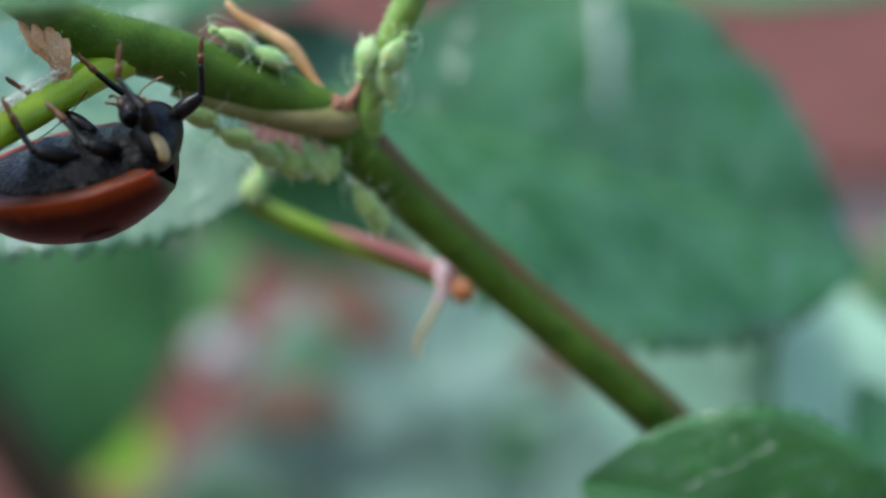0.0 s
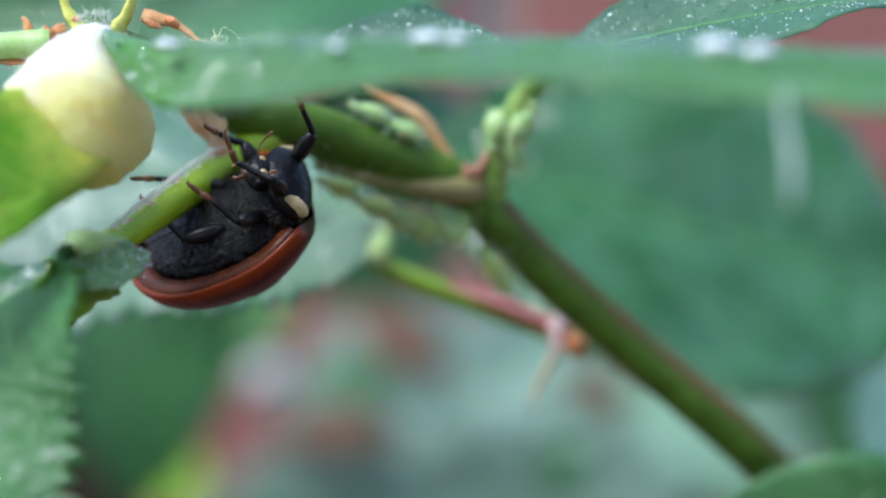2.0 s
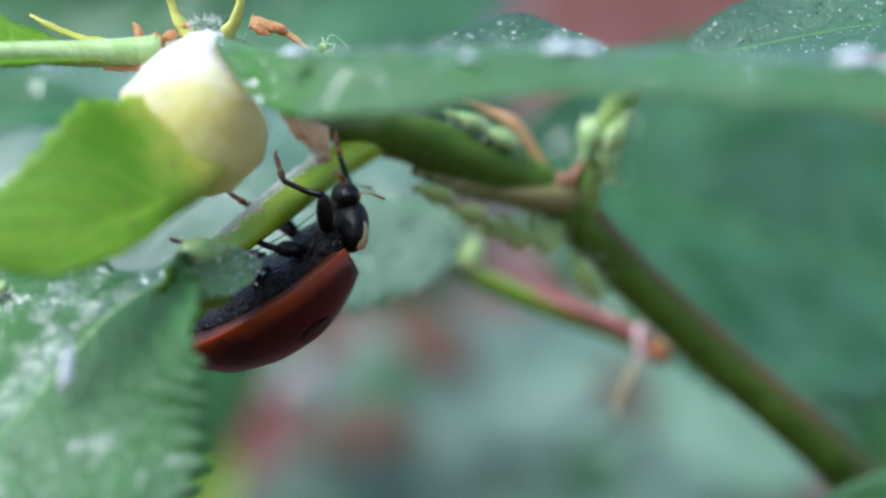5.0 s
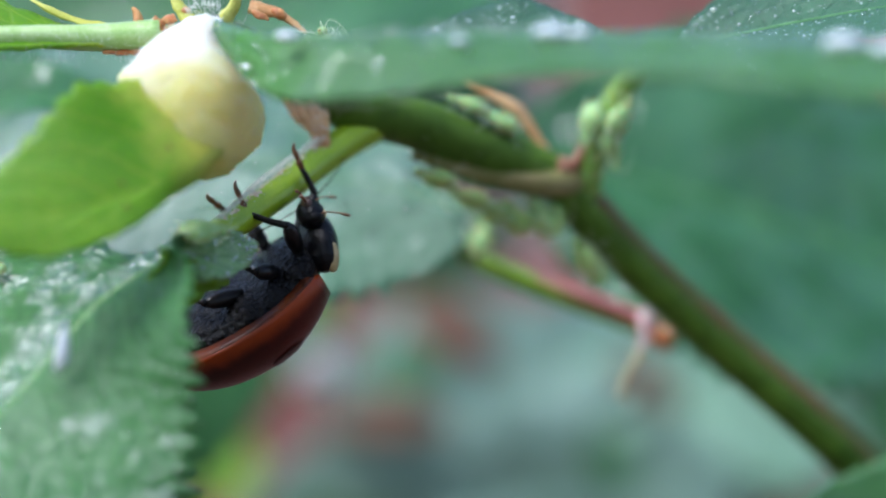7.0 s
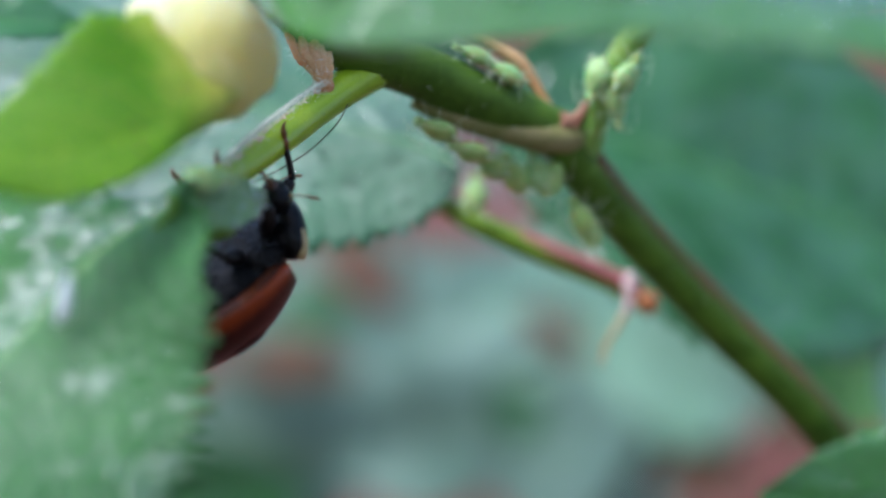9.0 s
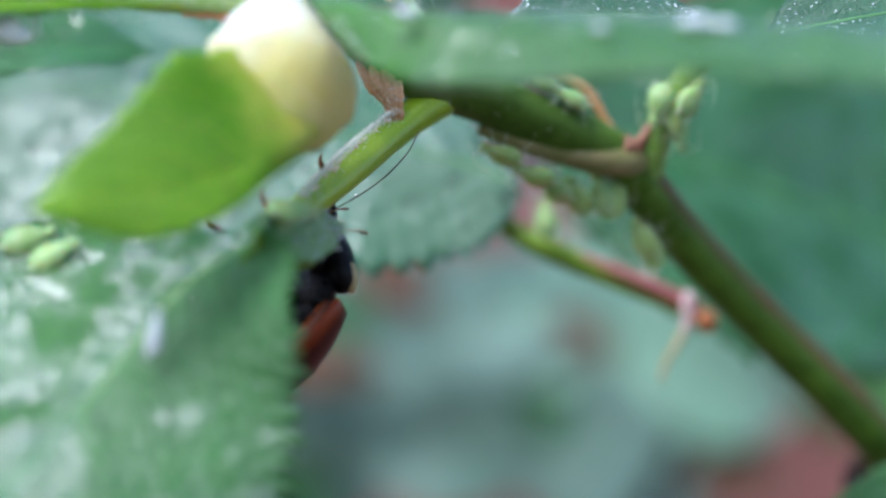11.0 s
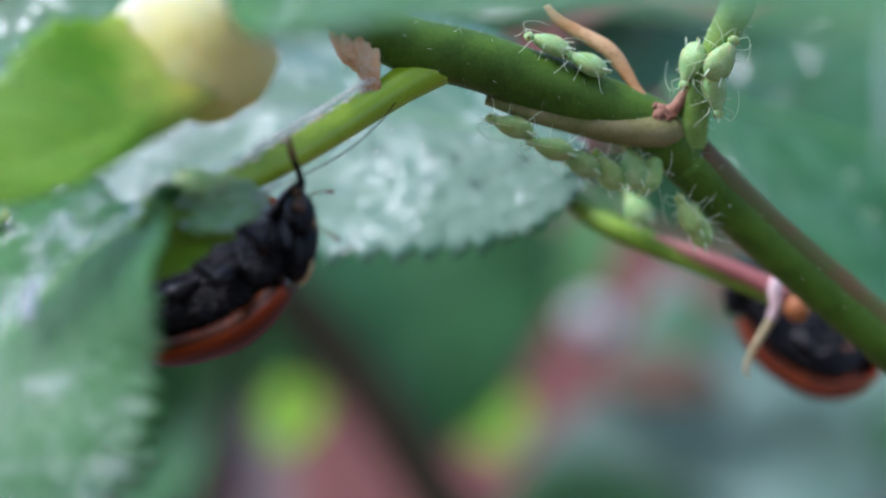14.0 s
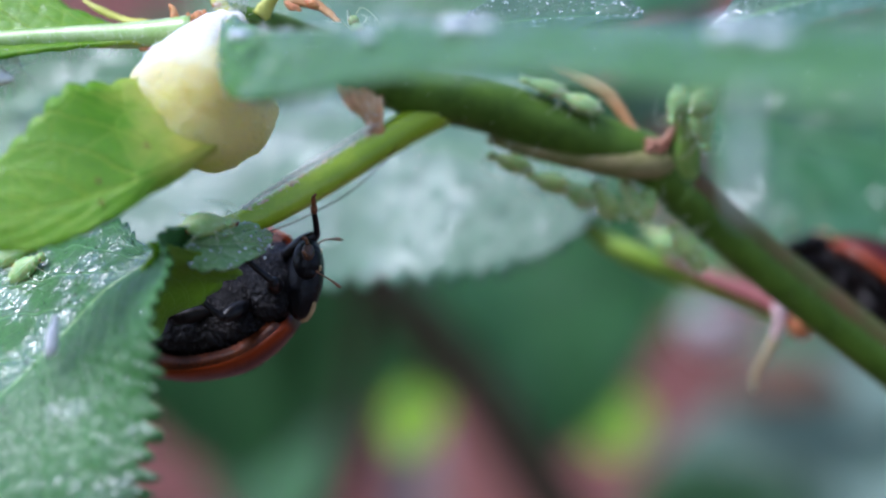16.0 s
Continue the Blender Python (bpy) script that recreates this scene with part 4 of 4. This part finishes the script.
    for k, (c, a, w) in enumerate((((10.5, 100, -1.5), (4.5, 1, -3.0), (1.2, 1.4, 2.2)), ((5.0, 102, -9.5), (6.0, 1, -0.5), (0.5, 1.4, 1.8)), ((41, 96, -18), (5.0, 1, 1.0), (-0.5, 1.4, 2.2)), ((27, 95, -6.0), (3.4, 1, -2.2), (0.8, 1, 1.3)))):
        far_leaf("withered red leaf deep in the shrub", c, a, w, LEAF_RED, 90 + k)
    far_leaf("bright leaf deep in the shrub", (52, 80, -3), (8, 5, 9), (6, 2, -4), LEAF_UNDER, 53)
    for a, b, r in (((-36, 84, 8), (-8.5, 82, -22), 2.2), ((-27, 84, 2), (-34, 86, -28), 1.1), ((52, 110, 10), (30, 100, -30), 1.2)):
        m = ((a[0] + b[0]) / 2 + 1.5, (a[1] + b[1]) / 2, (a[2] + b[2]) / 2 + 1.0)
        solid("twig", tube(bmesh.new(), [(*a, r), (*m, r * 0.9), (*b, r * 1.1)], 16, 10, 0.05, int(a[0]), 1.0), WOOD, "dark bare twig deep in the shrub", "twig", g)


# ---- what lives on it ----
def build_aphid(skin):
    """One wingless aphid, 1.25 mm long; its head along +x, its back along +z."""
    ob = thing("aphid", (0, 0, 0), "small pale green wingless aphid sitting on the shoot", "aphid", "aphids on the shoot")
    part("abdomen", blob(bmesh.new(), (-0.1, 0, 0.3), (0.56, 0.36, 0.24), None, 14, 18, lambda x, y, z: (x, y * (1.0 - 0.32 * x) * (1 + 0.035 * math.cos(x * 26)), z * (1.0 - 0.25 * x) * (1 + 0.06 * math.cos(x * 26)))), skin, ob)
    part("head", blob(bmesh.new(), (0.5, 0, 0.28), (0.15, 0.17, 0.13), None, 7, 10), skin, ob)
    for s in (-1, 1):
        part("eye", blob(bmesh.new(), (0.55, 0.14 * s, 0.3), (0.035, 0.035, 0.035), None, 5, 6), LEG_BROWN, ob, "dark red eye")
        part("antenna", tube(bmesh.new(), [(0.6, 0.07 * s, 0.34, 0.012), (0.75, 0.22 * s, 0.5, 0.009), (0.45, 0.42 * s, 0.62, 0.007), (0.0, 0.52 * s, 0.62, 0.005)], 10, 5), APHID_LEG, ob, "thin pale antenna")
        part("cornicle", tube(bmesh.new(), [(-0.42, 0.2 * s, 0.42, 0.03), (-0.7, 0.25 * s, 0.5, 0.02)], 4, 6), APHID_LEG, ob, "short tube on the back")
        for x, d in ((0.32, 0.35), (0.12, 0.05), (-0.08, -0.5)):
            part("leg", tube(bmesh.new(), [(x, 0.18 * s, 0.2, 0.016), (x + d * 0.5, 0.42 * s, 0.34, 0.010), (x + d, 0.56 * s, 0.02, 0.007), (x + d * 1.2, 0.62 * s, -0.03, 0.006)], 9, 5), APHID_LEG, ob, "thin translucent leg")
    part("tail", tube(bmesh.new(), [(-0.6, 0, 0.3, 0.06), (-0.78, 0, 0.33, 0.02)], 4, 6), skin, ob)
    return ob


def aphid_pose(x, y, z, head, back, size=1.0):
    f = Vector(head).normalized()
    b = Vector(back)
    b = (b - f * b.dot(f)).normalized()
    s = b.cross(f)
    m = Matrix((f, s, b)).transposed().to_4x4()
    return Matrix.Translation(Vector((x, y, z)) * MM) @ m


APHIDS = [
    (3.5, 2.55, 4.0, (-0.8, -0.3, 0.5), (-0.1, -0.7, -0.8)),
    (2.55, 1.40, 6.52, (-1, -0.4, 0.35), (0.1, -0.5, 1.0)),
    (3.50, 1.65, 6.08, (-1, -0.4, 0.4), (0.1, -0.6, 0.9)),
    (5.0, 3.0, 3.75, (-0.3, 0, 1), (-0.3, -1, -0.5)),
    (1.75, 1.5, 4.9, (-1, -0.3, 0.3), (-0.1, -0.5, -1)),
    (2.75, 1.9, 4.35, (-1, -0.4, 0.3), (-0.1, -0.6, -1)),
    (4.3, 2.9, 3.75, (-0.6, -0.4, 0.9), (-0.2, -0.8, -0.8)),
    (5.45, 3.1, 3.55, (0.5, 0, 1), (-0.4, -1, -0.4)),
    (6.55, 3.55, 2.55, (-0.6, -0.2, 1), (-0.7, -0.9, -0.3)),
    (6.9, 3.7, 2.25, (-0.3, -0.2, 1), (-0.8, -0.7, -0.4)),
    (6.55, 2.2, 6.2, (-0.3, 0, -1), (-0.8, -0.8, 0)),
    (7.1, 1.85, 6.5, (0.6, 0, 1), (0.5, -1, 0)),
    (6.85, 2.35, 5.5, (0.2, 0, -1), (0.7, -0.9, 0)),
    (-10.30, -4.27, 1.84, (0.9, -0.1, 0.3), (-0.34, -0.72, 0.61)),
    (-9.60, -4.79, 1.51, (0.8, -0.2, 0.5), (-0.34, -0.72, 0.61)),
    (-4.40, -5.6, 2.55, (1, 0.4, 0.1), (0.1, -0.7, 0.9)),
    (-1.5, -2.9, 7.55, (-0.4, 0, 1.0), (0.5, -0.5, 0.4)),
]


def build_aphids():
    first, second = build_aphid(APHID), build_aphid(APHID_DULL)
    made = [first]
    for k, (x, y, z, h, b) in enumerate(APHIDS):
        m = aphid_pose(x, y, z, h, b)
        if k == 7:
            second.matrix_basis = m
            made.append(tagged(second, "dull green aphid in the shade under the shoot"))
        else:
            made.append(copy_thing(second if k in (4, 5, 6, 8, 9) else first, m))
    for k in (5, 6, 7, 9, 10):
        tagged(made[k], "dull green aphid in the shade under the shoot")
    for ob in made[14:17]:
        tagged(ob, "small pale green aphid sitting on the wet leaf")
    tagged(made[0], "pale green aphid walking along the red leaf stalk")
    return made[0]


# the shape of the wing cases
def dome(s, k):
    """A place on a wing case: s from front (0) to tail (1), k from the seam (0) to the rim (1)."""
    x = 1.25 - 5.2 * s
    w = 2.25 * max(0.0, 1 - abs((s - 0.42) / 0.58) ** 2.5) ** 0.5 if s > 0.42 else 2.25 * (1 - 0.38 * ((0.42 - s) / 0.42) ** 2.2)
    h = 1.9 * max(0.0, 1 - abs((s - 0.42) / 0.585) ** 2.1) ** 0.55 if s > 0.42 else 1.9 * (1 - 0.45 * ((0.42 - s) / 0.42) ** 2.0)
    a = k * math.pi / 2
    return Vector((x, w * math.sin(a), h * math.cos(a) ** 0.9))


def proud(q):
    """The place a little outside the wing case."""
    return q + (q - Vector((-1.0, 0, -0.3))).normalized() * 0.03 + Vector((0, 0.012, 0))


def build_ladybird(label, group="ladybirds"):
    """A ladybird about 6 mm long; its head along +x, its back along +z; the belly's plane is z = 0."""
    ob = thing("ladybird", (0, 0, 0), label, "beetle", group)
    for s in (-1, 1):
        bm = bmesh.new()
        n, m = 26, 16
        rows = []
        for i in range(n + 1):
            f = i / n
            row = []
            for k in range(m + 1):
                p = dome(min(f, 0.9999), k / m)
                p.y = (p.y + 0.012) * s
                row.append(bm.verts.new(p))
            e = dome(min(f, 0.9999), 1)
            for inn, dz in ((0.985, -0.07), (0.93, -0.04)):
                row.append(bm.verts.new(Vector((-0.6 + (e.x + 0.6) * inn, (e.y * inn + 0.012) * s, dz))))
            rows.append(row)
        for a, b in zip(rows, rows[1:]):
            for k in range(len(a) - 1):
                bm.faces.new((a[k], a[k + 1], b[k + 1], b[k]))
        bm.faces.new(rows[0])
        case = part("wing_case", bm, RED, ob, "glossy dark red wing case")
        bm = bmesh.new()
        last = None
        for i in range(41):  # the flat fold under the rim
            e = dome(0.01 + 0.975 * i / 40, 1)
            now = []
            for inn, dz in ((0.97, -0.05), (0.97, 0.01), (0.80, -0.02), (0.80, -0.10)):
                now.append(bm.verts.new((-0.6 + (e.x + 0.6) * inn, e.y * inn * s, dz)))
            for j in range(4):
                if last:
                    bm.faces.new((last[j], last[(j + 1) % 4], now[(j + 1) % 4], now[j]))
            last = now
        part("rim", bm, ORANGE, case, "orange fold under the rim")
        for f, k, r in ((0.34, 0.50, 0.40), (0.56, 0.10, 0.30), (0.80, 0.16, 0.26), (0.1, 0.05, 0.26)):
            bm = bmesh.new()
            c = bm.verts.new(proud(dome(f, k)))
            last = [c] * 16
            for ring in (0.35, 0.7, 1.0):
                now = []
                for j in range(16):
                    a = 2 * math.pi * j / 16
                    q = dome(f + r * ring * math.cos(a) / 4.3, max(0.0, k + r * ring * math.sin(a) / 3.1))
                    now.append(bm.verts.new(proud(q)))
                for j in range(16):
                    q = [last[j], now[j], now[(j + 1) % 16], last[(j + 1) % 16]]
                    q = [v for i, v in enumerate(q) if v not in q[:i]]
                    bm.faces.new(q)
                last = now
            for v in bm.verts:
                v.co.y *= s
            part("spot", bm, BLACK, case, "round black spot")
    bm = blob(bmesh.new(), (-0.95, 0, 0.05), (2.45, 1.70, 0.66), None, 30, 22, lambda x, y, z: (x, y, (z if z > 0 else z * (1 + 0.15 * math.cos(x * 15)))))
    part("abdomen", bm, BELLY, ob, "ridged black belly")
    bm = blob(bmesh.new(), (0.75, 0, -0.08), (0.95, 1.25, 0.60), None, 16, 18)
    part("thorax", bm, BELLY, ob, "black underside of the thorax")
    hinge = (1.2, 0, 0.1)
    bm = blob(bmesh.new(), (1.9, 0, 0.36), (0.92, 1.36, 0.52), None, 14, 20, lambda x, y, z: (x - 0.22 * y * y, y, z))
    neck = new("neck_shield", mesh_of("neck_shield", bm, BLACK, hinge))
    neck.parent, neck.location = ob, Vector(hinge) * MM
    AT[neck.name] = hinge
    tagged(neck, "glossy black neck shield")
    part("head", blob(bmesh.new(), (2.85, 0, 0.16), (0.5, 0.62, 0.40), None, 12, 16), BLACK, neck, "small black head")
    part("muzzle", blob(bmesh.new(), (3.24, 0, 0.06), (0.24, 0.30, 0.18), None, 8, 10), MOUTH, neck, "brown mouthparts")
    for s in (-1, 1):
        part("ivory_patch", blob(bmesh.new(), (1.80, 1.06 * s, 0.52), (0.54, 0.25, 0.19), Matrix.Rotation(-0.30 * s, 3, "Z") @ Matrix.Rotation(-0.7 * s, 3, "X"), 9, 12), IVORY, neck, "ivory patch on the shield's corner")
        part("eye", blob(bmesh.new(), (2.95, 0.48 * s, 0.2), (0.19, 0.15, 0.2), None, 7, 9), BLACK, neck, "dark round eye")
        part("ivory_dot", blob(bmesh.new(), (2.95, 0.26 * s, 0.47), (0.15, 0.12, 0.08), None, 6, 8), IVORY, neck, "ivory dot between the eyes")
        part("antenna", tube(bmesh.new(), [(3.00, 0.36 * s, 0.28, 0.032), (3.14, 0.56 * s, 0.50, 0.024), (3.14, 0.68 * s, 0.78, 0.026), (3.08, 0.76 * s, 1.00, 0.05), (3.05, 0.78 * s, 1.10, 0.02)], 12, 7), LEG_BROWN, neck, "short clubbed brown antenna")
        part("feeler", tube(bmesh.new(), [(3.35, 0.16 * s, 0.0, 0.05), (3.55, 0.26 * s, -0.1, 0.045), (3.62, 0.2 * s, -0.2, 0.06)], 6, 6), LEG_BROWN, neck, "brown mouth feeler")
    for piece in (neck, *neck.children):  # a short, broad front
        piece.data.transform(Matrix.Diagonal((0.78, 0.94, 0.95, 1)))
    return ob, neck


def build_leg(parent, root, knee, ankle, toe):
    """A leg with thigh, shin and foot; its places are counted from its root on the body."""
    r, k, a, t = (Vector(p) for p in (root, knee, ankle, toe))
    leg = new("leg", mesh_of("leg", tube(bmesh.new(), [(*(r - r), 0.14), (*((k - r) * 0.5), 0.225), (*((k - r) * 0.85), 0.18), (*(k - r), 0.11)], 12, 9, 0.03, 3), LEG_BLACK))
    leg.parent = parent
    leg.location = r * MM
    tagged(leg, "jointed black leg")
    part("shin", tube(bmesh.new(), [(*(k - r), 0.10), (*((k + a) / 2 - r + Vector((0, 0, 0.06))), 0.085), (*(a - r), 0.075)], 9, 8, 0.03, 4), LEG_BLACK, leg)
    d = (t - a)
    part("foot", tube(bmesh.new(), [(*(a - r), 0.075), (*(a + d * 0.35 - r), 0.10), (*(a + d * 0.45 - r), 0.06), (*(a + d * 0.75 - r), 0.075), (*(t - r), 0.05), (*(t + d.normalized() * 0.12 + Vector((0.08, 0, 0)) - r), 0.02)], 14, 7), LEG_BROWN, leg, "reddish brown foot")
    return leg


def beetle_pose(x, y, z, turn, tilt, nose=0.0):
    """turn: degrees of the body's axis above the horizontal; tilt: by how much the back turns away from the viewer; nose: the head away from the viewer."""
    a, b, c = radians(turn), radians(tilt), radians(nose)
    f = Vector((math.cos(a) * math.cos(c), math.sin(c), math.sin(a) * math.cos(c)))
    d = Vector((math.sin(a), 0, -math.cos(a))) * math.cos(b) + Vector((0, 1, 0)) * math.sin(b)
    d = (d - f * d.dot(f)).normalized()
    return Matrix.Translation(Vector((x, y, z)) * MM) @ Matrix((f, d.cross(f), d)).transposed().to_4x4()


LEGS = [  # root, knee, ankle, toe: front, middle, hind; + is the body's left
    ((1.10, 0.50, -0.45), (1.40, 0.95, -1.45), (0.70, 0.35, -2.15), (0.85, 0.00, -2.80)),
    ((0.35, 0.75, -0.45), (-0.10, 1.35, -1.00), (-0.55, 0.85, -1.60), (-0.95, 0.45, -2.05)),
    ((-0.70, 0.75, -0.45), (-1.65, 1.05, -0.85), (-2.05, 0.50, -1.40), (-2.35, 0.10, -1.95)),
    ((1.30, -0.50, -0.45), (2.35, -0.75, -0.95), (2.50, -0.95, -1.70), (2.65, -1.05, -2.25)),
    ((0.45, -0.75, -0.45), (0.30, -1.35, -1.10), (-0.10, -1.10, -1.95), (-0.25, -0.90, -2.50)),
    ((-0.60, -0.75, -0.45), (-1.50, -1.30, -0.85), (-2.10, -1.00, -1.60), (-2.50, -0.80, -2.10)),
]


def build_setting():
    """Soil below, a brick wall behind the shrub."""
    bm = bmesh.new()
    n, far = 60, 60000.0
    xs = [math.copysign(abs(k / (n / 2)) ** 3 * far, k) for k in range(-n // 2, n // 2 + 1)]
    vs = [[bm.verts.new((x, y, -330 + 14 * noise.noise((x / 90, y / 90, 0)) * (abs(x) + abs(y) < 9000))) for x in xs] for y in xs]
    for j in range(n):
        for i in range(n):
            bm.faces.new((vs[j][i], vs[j][i + 1], vs[j + 1][i + 1], vs[j + 1][i]))
    solid("ground", bm, SOIL, "damp dark garden soil", "ground", kind="structure")
    wall_base = (0, 260, -358)
    wall = thing("wall_north", wall_base, "weathered red brick garden wall behind the shrub", "wall", kind="structure")
    bm = bmesh.new()
    bmesh.ops.create_cube(bm, size=1, matrix=Matrix.Translation((0, 313, -130)) @ Matrix.Diagonal((1560, 90, 440, 1)))
    part("mortar", bm, MORTAR, wall, "grey mortar joints", False)
    bm = bmesh.new()
    bmesh.ops.create_cube(bm, size=1, matrix=Matrix.Diagonal((215, 102, 65, 1)))
    bmesh.ops.bevel(bm, geom=bm.edges[:], offset=3, segments=1, affect="EDGES")
    me = mesh_of("brick", bm, BRICK, (0, 0, 0), False)
    for row in range(6):
        for k in range(-3, 4):
            b = new("brick", me)
            b.parent = wall
            b.location = Vector((k * 225 + (112 if row % 2 else 0) + 40, 51 + random.uniform(-2, 2), 36 + row * 75)) * MM


build_setting()
build_shoot()
build_leaves()
build_far_leaves()
WALKING_APHID = build_aphids()
BEETLE, BEETLE_NECK = build_ladybird("red ladybird with black spots hanging belly-up under the leaf stalk")
BEETLE_LEGS = [build_leg(BEETLE, *row) for row in LEGS]
SECOND, SECOND_NECK = build_ladybird("second red ladybird climbing round the shoot")
SECOND_LEGS = [build_leg(SECOND, *row) for row in LEGS]
SMALLER = 0.87  # the second beetle is smaller
for ob in SECOND.children_recursive:
    ob.data.transform(Matrix.Scale(SMALLER, 4))
    ob.location = ob.location * SMALLER
hair = solid("loose_hair", tube(bmesh.new(), [(-4.2, -3.2, 2.45, 0.018), (-3.1, -2.6, 2.95, 0.018), (-2.0, -1.9, 3.65, 0.018), (-1.25, -1.4, 4.4, 0.018), (-0.9, -0.9, 5.0, 0.018)], 24, 5), WOOD, "dark loose hair along the leaf stalk", "hair")
solid("cast_skin", tube(bmesh.new(), [(-7.3, -8.1, 0.6, 0.05), (-7.35, -8.15, 0.2, 0.14), (-7.4, -8.15, -0.2, 0.17), (-7.5, -8.1, -0.45, 0.06)], 12, 8, 0.12, 5), WHITE, "white cast aphid skin on the wet leaf", "insect skin")


skin = thing("woolly_skin", (-10.9, -4.6, 6.7), "white woolly aphid skins under the narrow young leaf", "insect skin")
part("skin_core", lumpy(blob(bmesh.new(), (-10.9, -4.6, 6.75), (0.5, 0.25, 0.28), Matrix.Rotation(0.4, 3, "Y"), 10, 12), 0.2, 3.0), WHITE, skin)
part("skin_threads", hairs(bmesh.new(), [(-11.6, -4.6, 6.5, 0.1), (-10.9, -4.6, 6.75, 0.25), (-10.2, -4.5, 7.0, 0.1)], 150, 0.7, 33, 0.014), HAIR, skin, "fine white threads", kind="stuff")


def motions():
    rows = [
        (0, -0.08, -1.60, 3.26, 9, 29, -12), (0.5, -0.36, -1.60, 3.09, 5, 32, -12), (1, -0.57, -1.69, 3.36, 14, 42, -16), (1.5, -0.71, -1.80, 3.64, 18, 48, -18), (2, -0.55, -1.80, 3.80, 21, 48, -18), (2.5, -0.16, -1.83, 3.66, 18, 44, -14),
        (3, -0.67, -1.40, 3.30, 22, 20, -4), (3.5, -0.92, -1.50, 3.51, 28, 14, 0), (4, -1.06, -1.60, 3.38, 29, 11, 0), (4.5, -1.74, -1.70, 2.92, 32, 13, 0), (7, -2.96, -2.10, 1.63, 32, 27, 0), (7.5, -3.45, -2.17, 1.39, 32, 28, 0), (8, -3.48, -2.23, 1.33, 32, 28, 0), (8.5, -3.69, -2.30, 1.22, 33, 28, 0),
        (9, -3.84, -2.40, 0.78, 31, 28, 0), (11.5, -4.54, -2.50, 0.50, 33, 30, 0), (12, -4.28, -2.50, 0.36, 32, 31, -4), (12.5, -4.21, -2.50, 0.38, 30, 36, -4), (13, -4.21, -2.50, 0.50, 28, 41, -4), (13.5, -4.45, -2.50, 0.81, 17, 53, -4), (14, -4.54, -2.50, 1.02, 19, 55, -4), (14.5, -4.63, -2.50, 1.09, 17, 56, -4), (15, -4.41, -2.50, 0.99, 16, 56, -3), (16, -4.63, -2.50, 1.07, 12, 58, -3)]
    walk(BEETLE, [(t, beetle_pose(*p)) for t, *p in rows])
    walk(BEETLE_NECK, [(t, pose(1.2 * MM, 0, 0.1 * MM, 0, a, 0)) for t, a in ((0, 112), (0.6, 112), (1.5, 116), (2.4, 112), (2.7, 80), (3, 60), (3.5, 52), (4.5, 50), (7, 60), (8.5, 65), (9, 65), (11.5, 62), (12, 60), (13, 52), (13.5, 46), (14.5, 46), (15, 45), (16, 45))])
    rows = [(0, 23.5, 15.5, -11.5, 140, 110, 0), (9.4, 23.0, 15.5, -11.0, 140, 110, 0), (11.3, 17.0, 11.2, -5.8, 138, 122, 0), (11.6, 16.1, 11.2, -4.7, 138, 118, 20), (12, 13.3, 11.2, -1.9, 138, 85, 45), (12.3, 12.9, 11.2, -0.8, 138, 50, 15), (12.6, 11.9, 11.2, -0.1, 140, 44, 15),
            (13, 9.3, 11.2, -0.5, 148, 124, 5), (13.6, 9.6, 11.2, 0.0, 148, 124, 0), (14.3, 9.4, 11.2, -0.7, 147, 124, 0), (15, 10.3, 11.2, -0.7, 143, 126, 5), (15.4, 11.3, 11.2, -0.4, 140, 64, 12), (16, 11.0, 11.2, 1.2, 140, 26, 10)]
    walk(SECOND, [(t, beetle_pose(*p)) for t, *p in rows])
    walk(SECOND_NECK, [(t, pose(1.2 * SMALLER * MM, 0, 0.1 * SMALLER * MM, 0, a, 0)) for t, a in ((0.0, 35), (16.0, 30))])
    for legs, size in ((BEETLE_LEGS, 1.0), (SECOND_LEGS, SMALLER)):  # slow stepping
        for k, (leg, row) in enumerate(zip(legs, LEGS)):
            x, y, z = (v * size * MM for v in row[0])
            walk(leg, [(t, pose(x, y, z, 0, 7 * math.sin(1.1 * t + 2.1 * k), 6 * math.cos(0.9 * t + 1.7 * k))) for t in (0.0, 1.2, 2.4, 3.6, 4.8, 6.0, 7.2, 8.4, 9.6, 10.8, 12.0, 13.2, 14.4, 16.0)])
    walk(WALKING_APHID, [(0.0, aphid_pose(3.3, 6.9, 3.2, (0.3, 0, 1), (-0.2, -1, 0))), (9.0, aphid_pose(3.9, 6.9, 3.1, (0.1, 0, 1), (-0.2, -1, 0))), (16.0, aphid_pose(5.3, 7.0, 2.4, (-0.8, 0, 0.6), (0.2, -1, 0.3)))])


motions()
